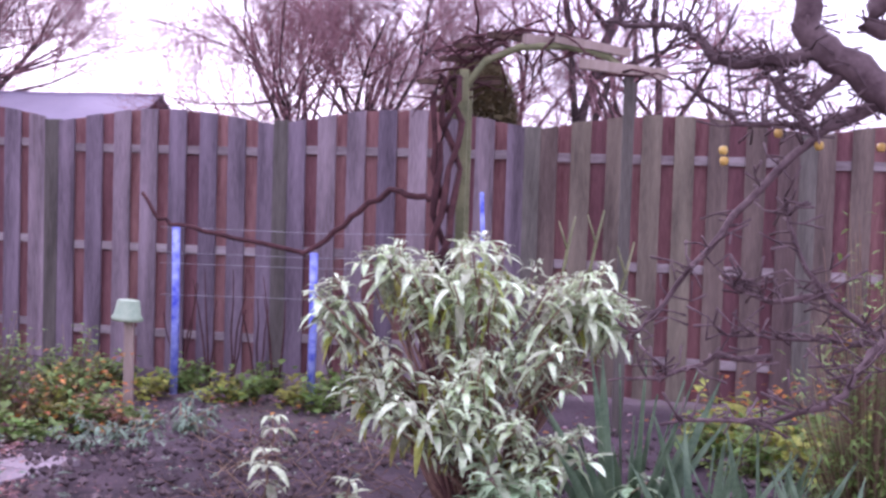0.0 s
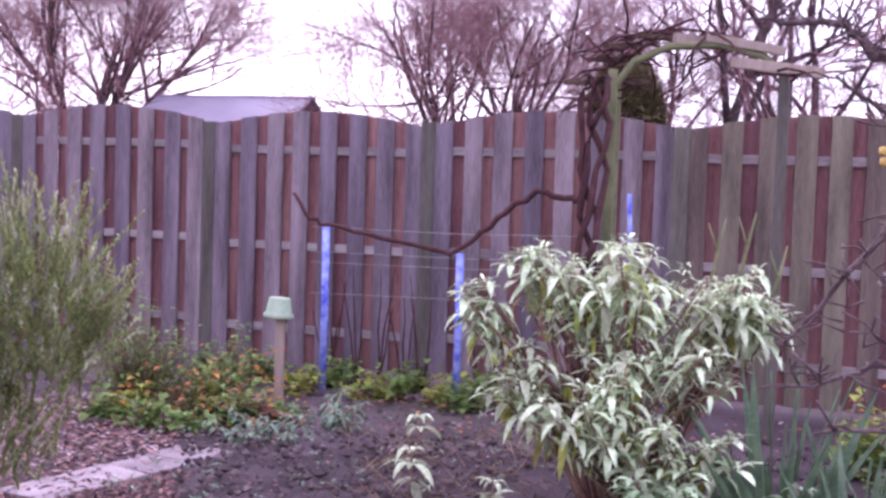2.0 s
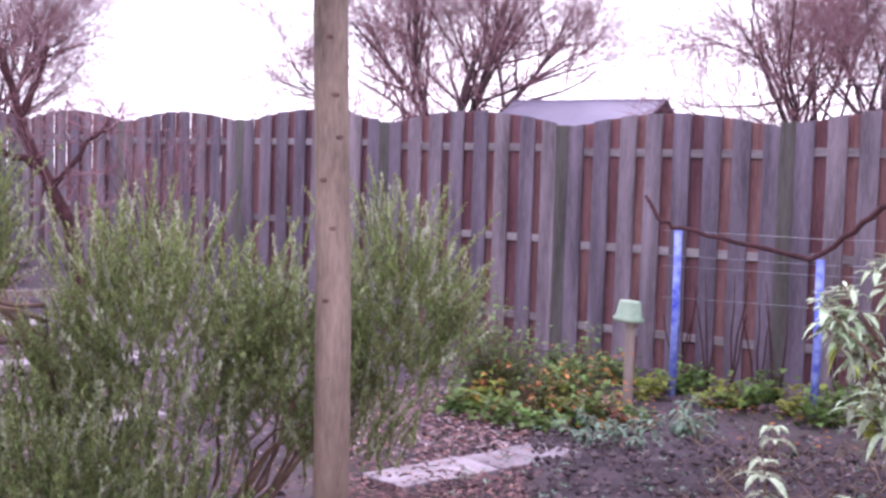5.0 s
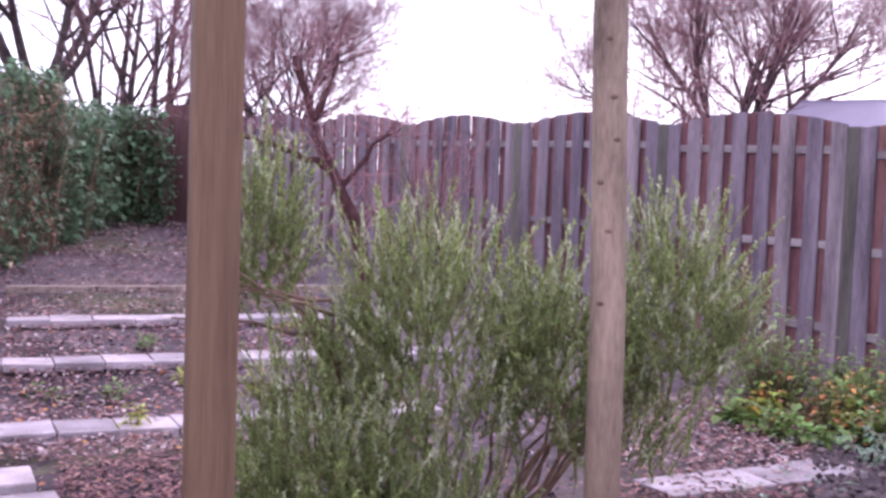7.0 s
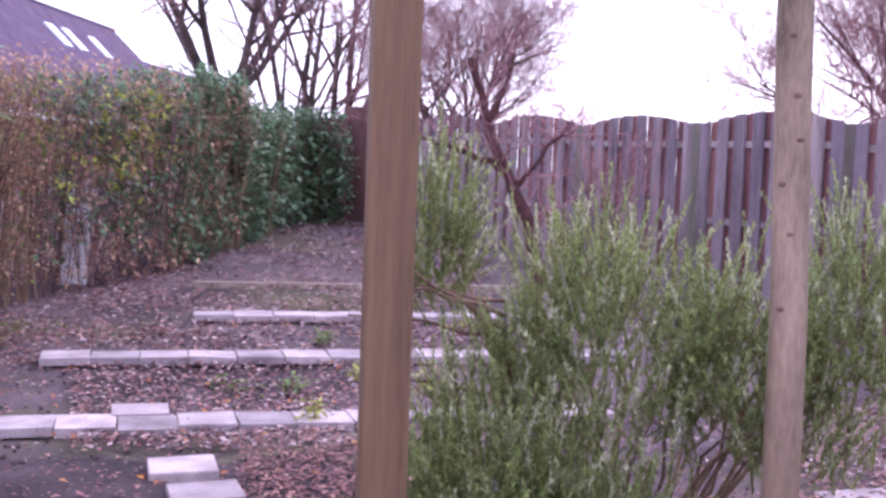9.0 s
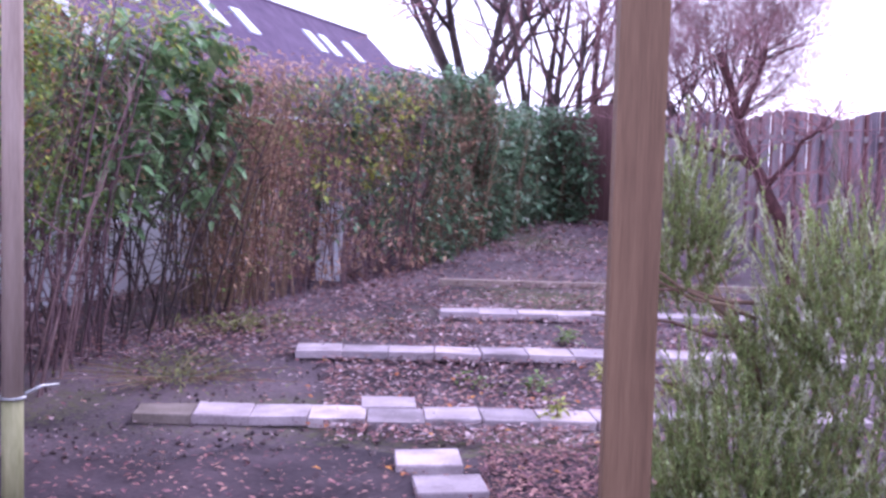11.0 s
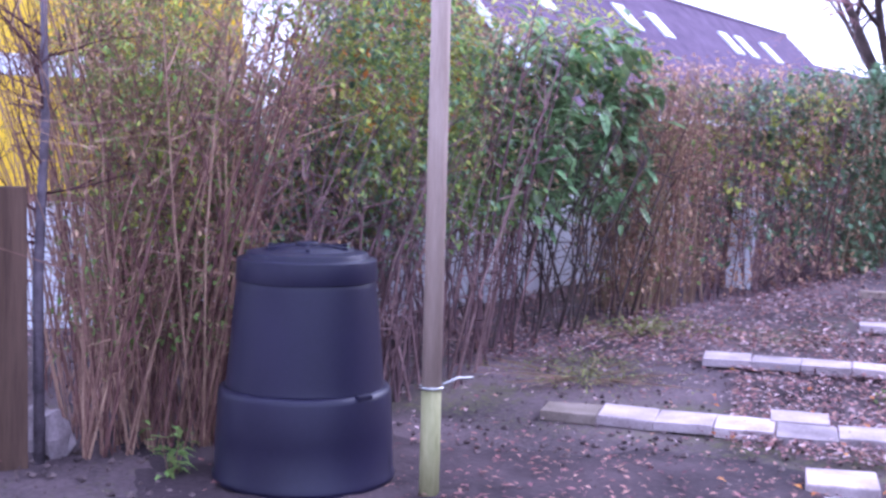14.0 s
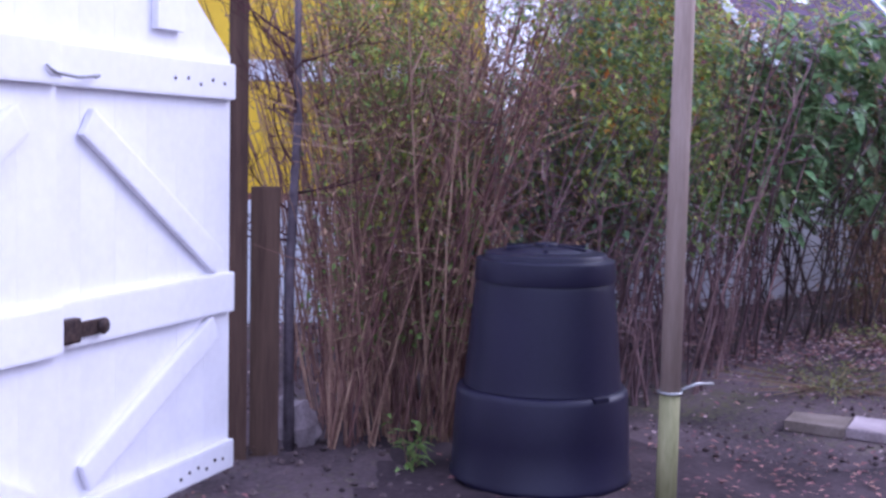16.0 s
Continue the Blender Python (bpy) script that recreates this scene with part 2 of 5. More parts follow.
def box(sx, sy, sz, bevel=0.0, lift=True):
    """A box with its foot (or middle) at the origin."""
    bm = bmesh.new()
    bmesh.ops.create_cube(bm, size=1.0)
    for v in bm.verts:
        v.co = Vector((v.co.x * sx, v.co.y * sy, (v.co.z + (0.5 if lift else 0)) * sz))
    if bevel:
        bmesh.ops.bevel(bm, geom=bm.edges[:], offset=bevel, segments=2, profile=0.7, affect="EDGES")
    return bm


def lathe(profile, n=28, squash=1.0):
    """A turned body from (radius, height) pairs."""
    vs, fs = [], []
    for r, z in profile:
        for i in range(n):
            a = 2 * math.pi * i / n
            vs.append((r * math.cos(a), r * math.sin(a) * squash, z))
    for j in range(len(profile) - 1):
        for i in range(n):
            k = (i + 1) % n
            fs.append((j * n + i, j * n + k, (j + 1) * n + k, (j + 1) * n + i))
    fs.append(tuple(range(n))[::-1])
    fs.append(tuple(range((len(profile) - 1) * n, len(profile) * n)))
    return vs, fs


class Tubes:
    """Gathers round branches into one mesh."""

    def __init__(self):
        self.v, self.f = [], []

    def add(self, pts, radii, n=5):
        pts = [Vector(p) for p in pts]
        base = len(self.v)
        for i, p in enumerate(pts):
            d = (pts[min(i + 1, len(pts) - 1)] - pts[max(i - 1, 0)])
            d = d.normalized() if d.length > 1e-9 else Vector((0, 0, 1))
            a = d.orthogonal().normalized() if abs(d.z) > 0.95 else d.cross(Vector((0, 0, 1))).normalized()
            b = d.cross(a)
            for k in range(n):
                t = 2 * math.pi * k / n
                self.v.append(p + (a * math.cos(t) + b * math.sin(t)) * radii[i])
        for i in range(len(pts) - 1):
            for k in range(n):
                k2 = (k + 1) % n
                self.f.append((base + i * n + k, base + i * n + k2, base + (i + 1) * n + k2, base + (i + 1) * n + k))
        if n > 3:
            self.f.append(tuple(base + k for k in range(n))[::-1])
            self.f.append(tuple(base + (len(pts) - 1) * n + k for k in range(n)))

    def mesh(self, name):
        return mesh_of(name, self.v, self.f, True)


class Leaves:
    """Gathers many leaves into one mesh: each a bent blade folded along its midrib."""

    def __init__(self):
        self.v, self.f = [], []

    def add(self, p, d, length, width, droop=0.3, up=None, narrow=False, fine=False):
        p, d = Vector(p), Vector(d).normalized()
        side = d.cross(up if up is not None else Vector((0, 0, 1)))
        if side.length < 1e-3:
            side = Vector((1, 0, 0))
        side.normalize()
        nor = side.cross(d)
        b = len(self.v)
        if narrow:
            q = p + d * length - Vector((0, 0, droop * length))
            self.v += [p - side * width * 0.5, p + side * width * 0.5, q]
            self.f.append((b, b + 1, b + 2))
            return
        if fine:
            self.v.append(p)
            for f, w in ((0.22, 0.8), (0.5, 1.0), (0.78, 0.65)):
                c = p + d * length * f * (1 - 0.25 * droop * f) - Vector((0, 0, droop * length * f * f))
                k = nor * width * 0.14 * w
                self.v += [c + side * width * 0.5 * w + k, c, c - side * width * 0.5 * w + k]
            self.v.append(p + d * length * (1 - 0.25 * droop) - Vector((0, 0, droop * length)))
            self.f += [(b, b + 1, b + 2), (b, b + 2, b + 3)]
            for k in (1, 4):
                self.f += [(b + k, b + k + 3, b + k + 4, b + k + 1), (b + k + 1, b + k + 4, b + k + 5, b + k + 2)]
            self.f += [(b + 7, b + 10, b + 8), (b + 8, b + 10, b + 9)]
            return
        m = p + d * length * 0.5 - Vector((0, 0, droop * length * 0.22))
        e = p + d * length - Vector((0, 0, droop * length))
        cup = nor * width * 0.16
        self.v += [p, m + side * width * 0.5 + cup, m, m - side * width * 0.5 + cup, e]
        self.f += [(b, b + 1, b + 2), (b, b + 2, b + 3), (b + 2, b + 1, b + 4), (b + 2, b + 4, b + 3)]

    def mesh(self, name):
        return mesh_of(name, self.v, self.f)


def rand_dir(rng, zmin=-1.0, zmax=1.0):
    z, a = rng.uniform(zmin, zmax), rng.uniform(0, 2 * math.pi)
    r = math.sqrt(max(0.0, 1 - z * z))
    return Vector((r * math.cos(a), r * math.sin(a), z))


def grow(rng, trunk, twigs, p, d, length, radius, level, top, spread=0.5, kids=5, lift=0.12):
    """One limb and all that springs from it."""
    n = 5 if level < top else 3
    pts, rad = [p], [radius]
    q, e = Vector(p), Vector(d).normalized()
    for i in range(n):
        e = (e + rand_dir(rng) * 0.17 + Vector((0, 0, lift * 0.4))).normalized()
        q = q + e * length / n
        if level < top or i != 1:
            pts.append(q.copy())
            rad.append(radius * (1 - 0.75 * (i + 1) / n))
    (trunk if level <= 1 else twigs).add(pts, rad, 7 if level == 0 else 5 if level == 1 else 3)
    if level >= top:
        return
    count = kids + (2 if level == 0 else 0)
    for k in range(count):
        f = rng.uniform(0.25, 0.98)
        i = min(n - 1, int(f * n))
        base = pts[i].lerp(pts[i + 1], f * n - i)
        along = (pts[i + 1] - pts[i]).normalized()
        out = (along + rand_dir(rng) * spread * 1.5 + Vector((0, 0, lift))).normalized()
        grow(rng, trunk, twigs, base, out, length * rng.uniform(0.5, 0.8) * (1.1 - 0.35 * f), max(rad[i] * 0.6, 0.003), level + 1, top, spread, kids, lift)


def wobble(pts, rng, amount, steps=4):
    out = []
    pts = [Vector(p) for p in pts]
    for i in range(len(pts) - 1):
        for k in range(steps):
            f = k / steps
            q = pts[i].lerp(pts[i + 1], f)
            if i or k:
                q += rand_dir(rng) * amount
            out.append(q)
    out.append(pts[-1])
    return out


def bare_tree(seed, place, stems, length, radius, lean, label, top=4, kids=5, spread=0.5, toward=(0, 0), group="bare trees", fork=0.0):
    rng = random.Random(seed)
    tr, tw = Tubes(), Tubes()
    for s in range(stems):
        a = 2 * math.pi * (s + rng.random() * 0.6) / stems
        tilt = lean * (0.25 + 0.95 * rng.random())
        d = Vector((math.cos(a) * tilt + toward[0], math.sin(a) * tilt + toward[1], 1))
        grow(rng, tr, tw, Vector((math.cos(a), math.sin(a), -0.3)) * radius * (1.2 if stems > 1 else 0.0) + Vector((0, 0, fork - 0.1)), d, length * rng.uniform(0.8, 1.1), radius * rng.uniform(0.75, 1.1), 0, top, spread, kids)
    if fork:
        tr.add([(0, 0, -0.2), (0.02, 0, fork * 0.6), (0, 0, fork + 0.05)], [radius * 2.4, radius * 2.0, radius * 1.9], 9)
    t = thing("tree", place, label, "tree", group)
    part("trunk", tr.mesh("trunk"), M_BARK, t)
    part("crown", tw.mesh("crown"), M_TWIG, t, "dense bare reddish twigs", kind="stuff")
    return t


# ---- ground ----
def build_ground():
    xs = sorted(set([-900, -400, -150, -60, -35, -25] + [round(-20 + 0.4 * i, 2) for i in range(76)] + [14, 25, 60, 150, 400, 900]))
    ys = sorted(set([-900, -400, -150, -60, -25, -12] + [round(-6 + 0.4 * i, 2) for i in range(66)] + [25, 35, 60, 150, 400, 900]))
    vs, fs = [], []
    for x in xs:
        for y in ys:
            near = abs(x) < 18 and -5 < y < 20
            z = ground_z(x, y) + (0.02 * noise.noise((x * 0.9, y * 0.9, 3.0)) - 0.01 if near else 0.0)
            vs.append((x, y, z))
    n = len(ys)
    for i in range(len(xs) - 1):
        for j in range(n - 1):
            fs.append((i * n + j, (i + 1) * n + j, (i + 1) * n + j + 1, i * n + j + 1))
    solid("ground", mesh_of("ground", vs, fs, True), M_SOIL, pose(0, 0, 0), "dark bare garden soil climbing gently along the path", "ground", kind="structure")


build_ground()


def build_litter():
    """Fallen leaves and crumbs, thickest on the path."""
    rng = random.Random(4)
    lv, pale = Leaves(), Leaves()
    for i in range(105000):
        if i % 14 == 0:
            b, d = rng.uniform(20, 30), rng.uniform(4.6, 7.6)
        elif i % 3:
            b, d = rng.uniform(44, 80), 4.3 + 13.0 * rng.random() ** 1.5
        else:
            b, d = rng.uniform(-22, 104), 3.6 + 6.5 * rng.random()
        p = at(b, d)
        if p.y > 7.6 + 0.2 * -p.x:
            continue
        bare = b > 64 and d < 7.5 or b > 56 and d < 5.6 or b < 19.5
        if bare and rng.random() < (0.6 if b < 20 else 0.9) or noise.noise((p.x * 1.1, p.y * 1.1, 9.0)) < rng.uniform(-0.7, 0.15):
            continue
        p.z = ground_z(p.x, p.y) + 0.016 + 0.02 * rng.random()
        s = rng.uniform(0.014, 0.045) * (1 + 0.08 * max(0, d - 5))
        (pale if d > 5.6 and rng.random() < 0.3 else lv).add(p, rand_dir(rng, -0.1, 0.35), s, s * 0.6, rng.uniform(-0.1, 0.2))
    solid("leaf_litter", lv.mesh("leaf_litter"), L_LITTER, pose(0, 0, 0), "brown and pinkish fallen leaves scattered over the soil", "leaf litter", kind="stuff")
    solid("pale_leaf_litter", pale.mesh("pale_leaf_litter"), L_LITTER_PALE, pose(0, 0, 0), "pale pinkish dry fallen leaves scattered over the soil", "leaf litter", kind="stuff")
    og = Leaves()
    for i in range(150):
        p = at(rng.uniform(44, 66), rng.uniform(5.0, 9.0)) if i % 2 else at(rng.uniform(-18, 18), rng.uniform(6.5, 7.6))
        p.z = ground_z(p.x, p.y) + 0.03
        og.add(p, rand_dir(rng, 0.0, 0.5), 0.05, 0.032, 0.2)
    solid("orange_leaf_litter", og.mesh("orange_leaf_litter"), L_ORANGE, pose(0, 0, 0), "few bright orange fallen leaves on the soil", "leaf litter", kind="stuff")


build_litter()


def build_clods():
    rng = random.Random(5)
    vs, fs = [], []
    for i in range(9000):
        p = at(rng.uniform(-22, 104), 3.6 + 5.0 * rng.random())
        if p.y > 7.4 + 0.2 * -p.x:
            continue
        z = ground_z(p.x, p.y)
        r = 0.005 + 0.018 * rng.random() ** 2.5
        b = len(vs)
        for d in ((1, 0, 0), (0, 1, 0), (-1, 0, 0), (0, -1, 0), (0, 0, 0.8), (0, 0, -0.6)):
            vs.append((p.x + r * (d[0] + rng.uniform(-0.3, 0.3)), p.y + r * (d[1] + rng.uniform(-0.3, 0.3)), z + r * (d[2] + rng.uniform(-0.2, 0.2))))
        for k in range(4):
            fs += [(b + k, b + (k + 1) % 4, b + 4), (b + (k + 1) % 4, b + k, b + 5)]
    solid("soil_clods", mesh_of("soil_clods", vs, fs), M_CLOD, pose(0, 0, 0), "crumbs and clods of dark garden soil", "soil", kind="stuff")


build_clods()


def build_bed(name, label, mat, b0, b1, d0, d1, lift, seed):
    """A patch of darker soil, dug in the bed: a low uneven mound with a ragged edge."""
    vs, fs = [], []
    nb, nd = 60, 26
    for i in range(nb + 1):
        for j in range(nd + 1):
            b = b0 + (b1 - b0) * i / nb
            wob = 0.3 * noise.noise((b * 0.25, 1.5, seed)) + 0.1 * noise.noise((b, 2.5, seed))
            d = d0 + (d1 - d0 + wob) * j / nd
            p = at(b, d)
            edge = min(1.0, 5 * min(i / nb, 1 - i / nb), 4 * (1 - j / nd))
            z = ground_z(p.x, p.y) - 0.03 + edge * (0.03 + lift + lift * noise.noise((p.x * 2.2, p.y * 2.2, seed)) + 0.02 * noise.noise((p.x * 9, p.y * 9, 4.0)))
            vs.append((p.x, p.y, z))
    for i in range(nb):
        for j in range(nd):
            a = i * (nd + 1) + j
            fs.append((a, a + 1, a + nd + 2, a + nd + 1))
    solid(name, mesh_of(name, vs, fs, True), mat, pose(0, 0, 0), label, "soil", kind="structure")


build_bed("ground_bed", "low mound of dark freshly dug bed soil", M_BED, -24, 21.5, 3.3, 6.45, 0.045, 7.0)
def build_bed_scatter():
    """Crumbs of earth, dead twigs and tiny sprouts on the dug bed."""
    rng = random.Random(15)
    vs, fs, tw, sp = [], [], Tubes(), Leaves()
    for i in range(3600):
        p = at(rng.uniform(-20, 20), rng.uniform(4.2, 6.3))
        r = 0.006 + 0.022 * rng.random() ** 3
        z = 0.05 + 0.5 * r
        k = len(vs)
        for d in ((1, 0, 0), (0, 1, 0), (-1, 0, 0), (0, -1, 0), (0, 0, 0.8), (0, 0, -0.9)):
            vs.append((p.x + r * (d[0] + rng.uniform(-0.3, 0.3)), p.y + r * (d[1] + rng.uniform(-0.3, 0.3)), z + r * (d[2] + rng.uniform(-0.2, 0.2))))
        for m in range(4):
            fs += [(k + m, k + (m + 1) % 4, k + 4), (k + (m + 1) % 4, k + m, k + 5)]
        if i % 12 == 0:
            q = at(rng.uniform(-3, 12), rng.uniform(4.4, 6.4), 0.04)
            tw.add([q, q + rand_dir(rng, 0.1, 0.7) * rng.uniform(0.08, 0.3)], [0.003, 0.0015], 3)
        if i % 20 == 0:
            q = at(rng.uniform(0, 24), rng.uniform(4.5, 6.9), 0.05)
            for m in range(4):
                sp.add(q, rand_dir(rng, 0.1, 0.7), rng.uniform(0.02, 0.05), 0.014, 0.3)
    solid("bed_crumbs", mesh_of("bed_crumbs", vs, fs), M_CLOD, pose(0, 0, 0), "crumbs of dark soil on the dug bed", "soil", kind="stuff")
    solid("dead_twigs", tw.mesh("dead_twigs"), M_REED, pose(0, 0, 0), "dead brown twigs sticking out of the dug bed", "twigs", kind="stuff")
    solid("sprouts", sp.mesh("sprouts"), L_GREY, pose(0, 0, 0), "tiny grey-green sprouts scattered over the bed", "plant", kind="stuff")


build_bed_scatter()
build_bed("ground_damp", "patch of darker soil beside the compost bin", M_DARK_SOIL, 40, 99, 3.3, 5.85, 0.012, 3.0)


# ---- board fence ----
FENCE_N, FENCE_T = at(-12, 1), at(78, 1)
PANEL = 1.8


def fence_point(s, out=0.0):
    return FENCE_N * (7.96 - out) + FENCE_T * s


def near_fence(bearing, out, z):
    """A place on a bearing, so far in front of the fence."""
    return at(bearing, (7.96 - out) / math.cos(radians(bearing + 12)), z)


def board_mesh(name, width, thick, h0, h1):
    w, t = width / 2, thick / 2
    vs = [(-w, -t, 0), (w, -t, 0), (w, t, 0), (-w, t, 0), (-w, -t, h0), (w, -t, h1), (w, t, h1), (-w, t, h0)]
    return mesh_of(name, vs, [(3, 2, 1, 0), (4, 5, 6, 7), (0, 1, 5, 4), (1, 2, 6, 5), (2, 3, 7, 6), (3, 0, 4, 7)])


def arch_top(x):
    return 1.785 + 0.115 * math.cos(math.pi * x / PANEL) ** 1.0


def build_fence():
    rng = random.Random(11)
    front, back = [], []
    for i in range(8):
        x = -0.7875 + 0.225 * i
        front.append((x, board_mesh("board", 0.132, 0.018, arch_top(x - 0.06), arch_top(x + 0.06))))
        if i < 7:
            x += 0.1125
            back.append((x, board_mesh("back_board", 0.15, 0.018, arch_top(x - 0.06) - 0.003, arch_top(x + 0.06) - 0.003)))
    olive = {}
    for x, me in front:
        olive[x] = me.copy()
        olive[x].materials.append(M_FENCE_OLD)
    rail_bm = box(1.74, 0.024, 0.06, 0.004)
    rail = bpy.data.meshes.new("rail")
    rail_bm.to_mesh(rail)
    rail_bm.free()
    post_bm = box(0.108, 0.075, 1.90, 0.006)
    post = bpy.data.meshes.new("post")
    post_bm.to_mesh(post)
    post_bm.free()
    for k in range(-2, 8):
        s = -0.64 + PANEL * (k + 0.5)
        p = fence_point(s)
        lift = 0.2 * ground_z(p.x, p.y) + 0.012 * math.sin(k * 2.1)
        t = thing("fence", (p.x, p.y, lift), "weathered brown board fence panel with an arched top", "fence", "garden fence", turn=-12 + 180)
        for x, me in front:
            part("board", me if k > 0 else olive[x], M_FENCE, t, place=pose(x + rng.uniform(-0.01, 0.01), 0.0215, 0.03 + rng.uniform(-0.002, 0.002), 0, rng.uniform(-0.12, 0.12), 0))
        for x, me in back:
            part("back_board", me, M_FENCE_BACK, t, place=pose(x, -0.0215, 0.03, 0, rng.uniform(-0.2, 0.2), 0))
        for z in (0.26, 0.885, 1.605):
            part("rail", rail, M_RAIL, t, place=pose(0, 0, z))
        part("post", post, M_POST, t, "grey weathered square post", pose(PANEL / 2, 0, -0.06))


build_fence()


# ---- end of the garden: brown gate and walls ----
def build_end():
    a, b, c = at(48.0, 15.9), at(51.3, 16.6), at(55.6, 16.2)
    mid = (a + b) / 2
    w = (b - a).length
    t = thing("garden_gate", (mid.x, mid.y, 0.55), "closed red-brown wooden gate at the end of the path", "gate", turn=math.degrees(math.atan2(b.y - a.y, b.x - a.x)))
    n = 8
    for i in range(n):
        part("plank", box(w / n - 0.008, 0.03, 1.62, 0.004), M_GATE, t, place=pose(-w / 2 + w * (i + 0.5) / n, 0, 0))
    for z in (0.3, 1.3):
        part("ledge", box(w - 0.04, 0.03, 0.1, 0.004), M_GATE, t, place=pose(0, -0.032, z))
    mid = (b + c) / 2
    w = (c - b).length
    ang = math.degrees(math.atan2(c.y - b.y, c.x - b.x))
    solid("wall_end", box(w, 0.2, 1.5, 0.01), M_GATE, pose(mid.x, mid.y, 0.5, 0, 0, ang), "dark end wall overgrown with ivy", "wall", kind="structure")


build_end()


# ---- paving slabs ----
def slab_mesh(sx, sy, h, seed):
    rng = random.Random(seed)
    bm = box(sx, sy, h, 0.006)
    for v in bm.verts:
        v.co += Vector((rng.uniform(-1, 1), rng.uniform(-1, 1), rng.uniform(-1, 1))) * 0.003
    me = bpy.data.meshes.new("slab")
    bm.to_mesh(me)
    bm.free()
    return me


def build_slabs():
    rng = random.Random(21)
    meshes = [slab_mesh(0.295, 0.295, 0.05, i) for i in range(5)]
    meshes[4].materials.append(M_SLAB_OLD)

    def lay(p, turn, lift=0.055, pick=None):
        z = ground_z(p.x, p.y) - 0.05 + lift
        solid("paving_slab", meshes[pick if pick is not None else rng.randrange(4)], M_SLAB, pose(p.x, p.y, z, rng.uniform(-1.5, 1.5), rng.uniform(-1.5, 1.5), turn + rng.uniform(-2, 2)),
              "brown mossy concrete slab laid in the leaf-strewn soil" if pick == 4 else "square pale concrete slab laid in the leaf-strewn soil", "paving slab", "slabs of the garden path")

    along = Vector((0.467, 0.884, 0))
    across = Vector((-0.884, 0.467, 0))
    turn = math.degrees(math.atan2(along.y, along.x))
    first = Vector((-5.84, 1.77, 0))
    for i in range(13):
        bump = -0.09 if i == 4 else -0.03 if i > 4 else 0.0
        lay(first + along * (0.15 + 0.30 * i) + across * (0.15 + bump + 0.012 * math.sin(i * 1.7)), turn, 0.046, 4 if i == 0 else None)
    lay(first + along * 1.32 + across * 0.37, turn, 0.05)
    for p in ((-4.46, 2.71), (-4.05, 2.57)):
        lay(Vector((*p, 0)), turn + 2, 0.045)
    second = Vector((-6.82, 3.12, 0))
    al2 = Vector((0.50, 0.866, 0))
    for i in range(13):
        lay(second + al2 * (0.15 + 0.30 * i) + Vector((-0.866, 0.5, 0)) * 0.15, turn - 2, 0.048)
    third = Vector((-7.55, 4.65, 0))
    al3 = Vector((0.52, 0.854, 0))
    for i in range(11):
        lay(third + al3 * (0.15 + 0.30 * i) + Vector((-0.854, 0.52, 0)) * 0.15, turn - 3, 0.05)
    # a strip of slabs in front of the tall bush
    for p in ((-2.33, 4.76), (-2.20, 5.03), (-2.07, 5.30), (-1.97, 5.56)):
        lay(Vector((*p, 0)), 65, 0.036)
    # a timber edging across the path
    a, b = Vector((-8.95, 5.5, 0)), Vector((-7.2, 8.35, 0))
    mid = (a + b) / 2
    solid("edging_board", box((b - a).length, 0.05, 0.12, 0.006), M_POLE, pose(mid.x, mid.y, ground_z(mid.x, mid.y) - 0.07, 0, 0, math.degrees(math.atan2(b.y - a.y, b.x - a.x))),
          "long grey timber edging board across the path", "edging board")


build_slabs()


# ---- posts and pole ----
def build_posts():
    p = at(49.05, 3.75)
    solid("square_post", box(0.152, 0.152, 3.2, 0.008), M_SQUARE, pose(p.x, p.y, -0.1, 0, 0, 55), "thick brown square wooden post standing in the soil", "post")
    p = at(29.75, 3.95)
    tb = Tubes()
    tb.add([(0, 0, -0.1), (0.01, 0, 0.9), (-0.005, 0.005, 1.9), (0, 0, 3.1)], [0.060, 0.060, 0.058, 0.057], 18)
    solid("round_post", tb.mesh("round_post"), M_ROUND, pose(*p, 0, -1.0, 29), "round peeled pine post with knots, behind rosemary", "post")
    knots = ((0.12, 1.22), (0.5, 1.52), (-0.3, 0.98), (0.25, 1.66), (-0.5, 1.38), (0.1, 0.72), (-0.15, 1.85))
    post = scene.objects["round_post"]
    for a, z in knots:
        v, f = lathe([(0.009, -0.003), (0.0075, 0.0008), (0.003, 0.0014)], 8, 1.6)
        k = math.radians(29.95 + 180) + a - math.radians(29)
        part("knot", mesh_of("knot", v, f, True), M_KNOT, post, "dark knot in the wood", Matrix.Translation((-math.sin(k) * 0.057, math.cos(k) * 0.057, z)) @ Vector((-math.sin(k), math.cos(k), 0)).to_track_quat("Z", "X").to_matrix().to_4x4())
    p = at(78.45, 4.66)
    t = thing("washing_pole", p, "thin round wooden pole, greenish at its foot", "pole")
    low, high, ring = Tubes(), Tubes(), Tubes()
    low.add([(0, 0, -0.1), (0, 0, 0.45)], [0.042, 0.041], 16)
    high.add([(0, 0, 0.45), (0.004, 0, 1.5), (0, 0, 3.0)], [0.0408, 0.040, 0.037], 16)
    part("pole_foot", low.mesh("pole_foot"), M_ALGAE, t, "pole foot green with algae")
    part("pole_shaft", high.mesh("pole_shaft"), M_POLE, t)
    ring.add([(0.046 * math.cos(a * 0.393), 0.046 * math.sin(a * 0.393), 0.45) for a in range(17)], [0.006] * 17, 6)
    ring.add([(0.0, 0.045, 0.46), (-0.05, 0.12, 0.475), (-0.08, 0.19, 0.47)], [0.006] * 3, 6)
    part("wire_ring", ring.mesh("wire_ring"), M_WIRE, t, "pale wire ring round the pole")


build_posts()


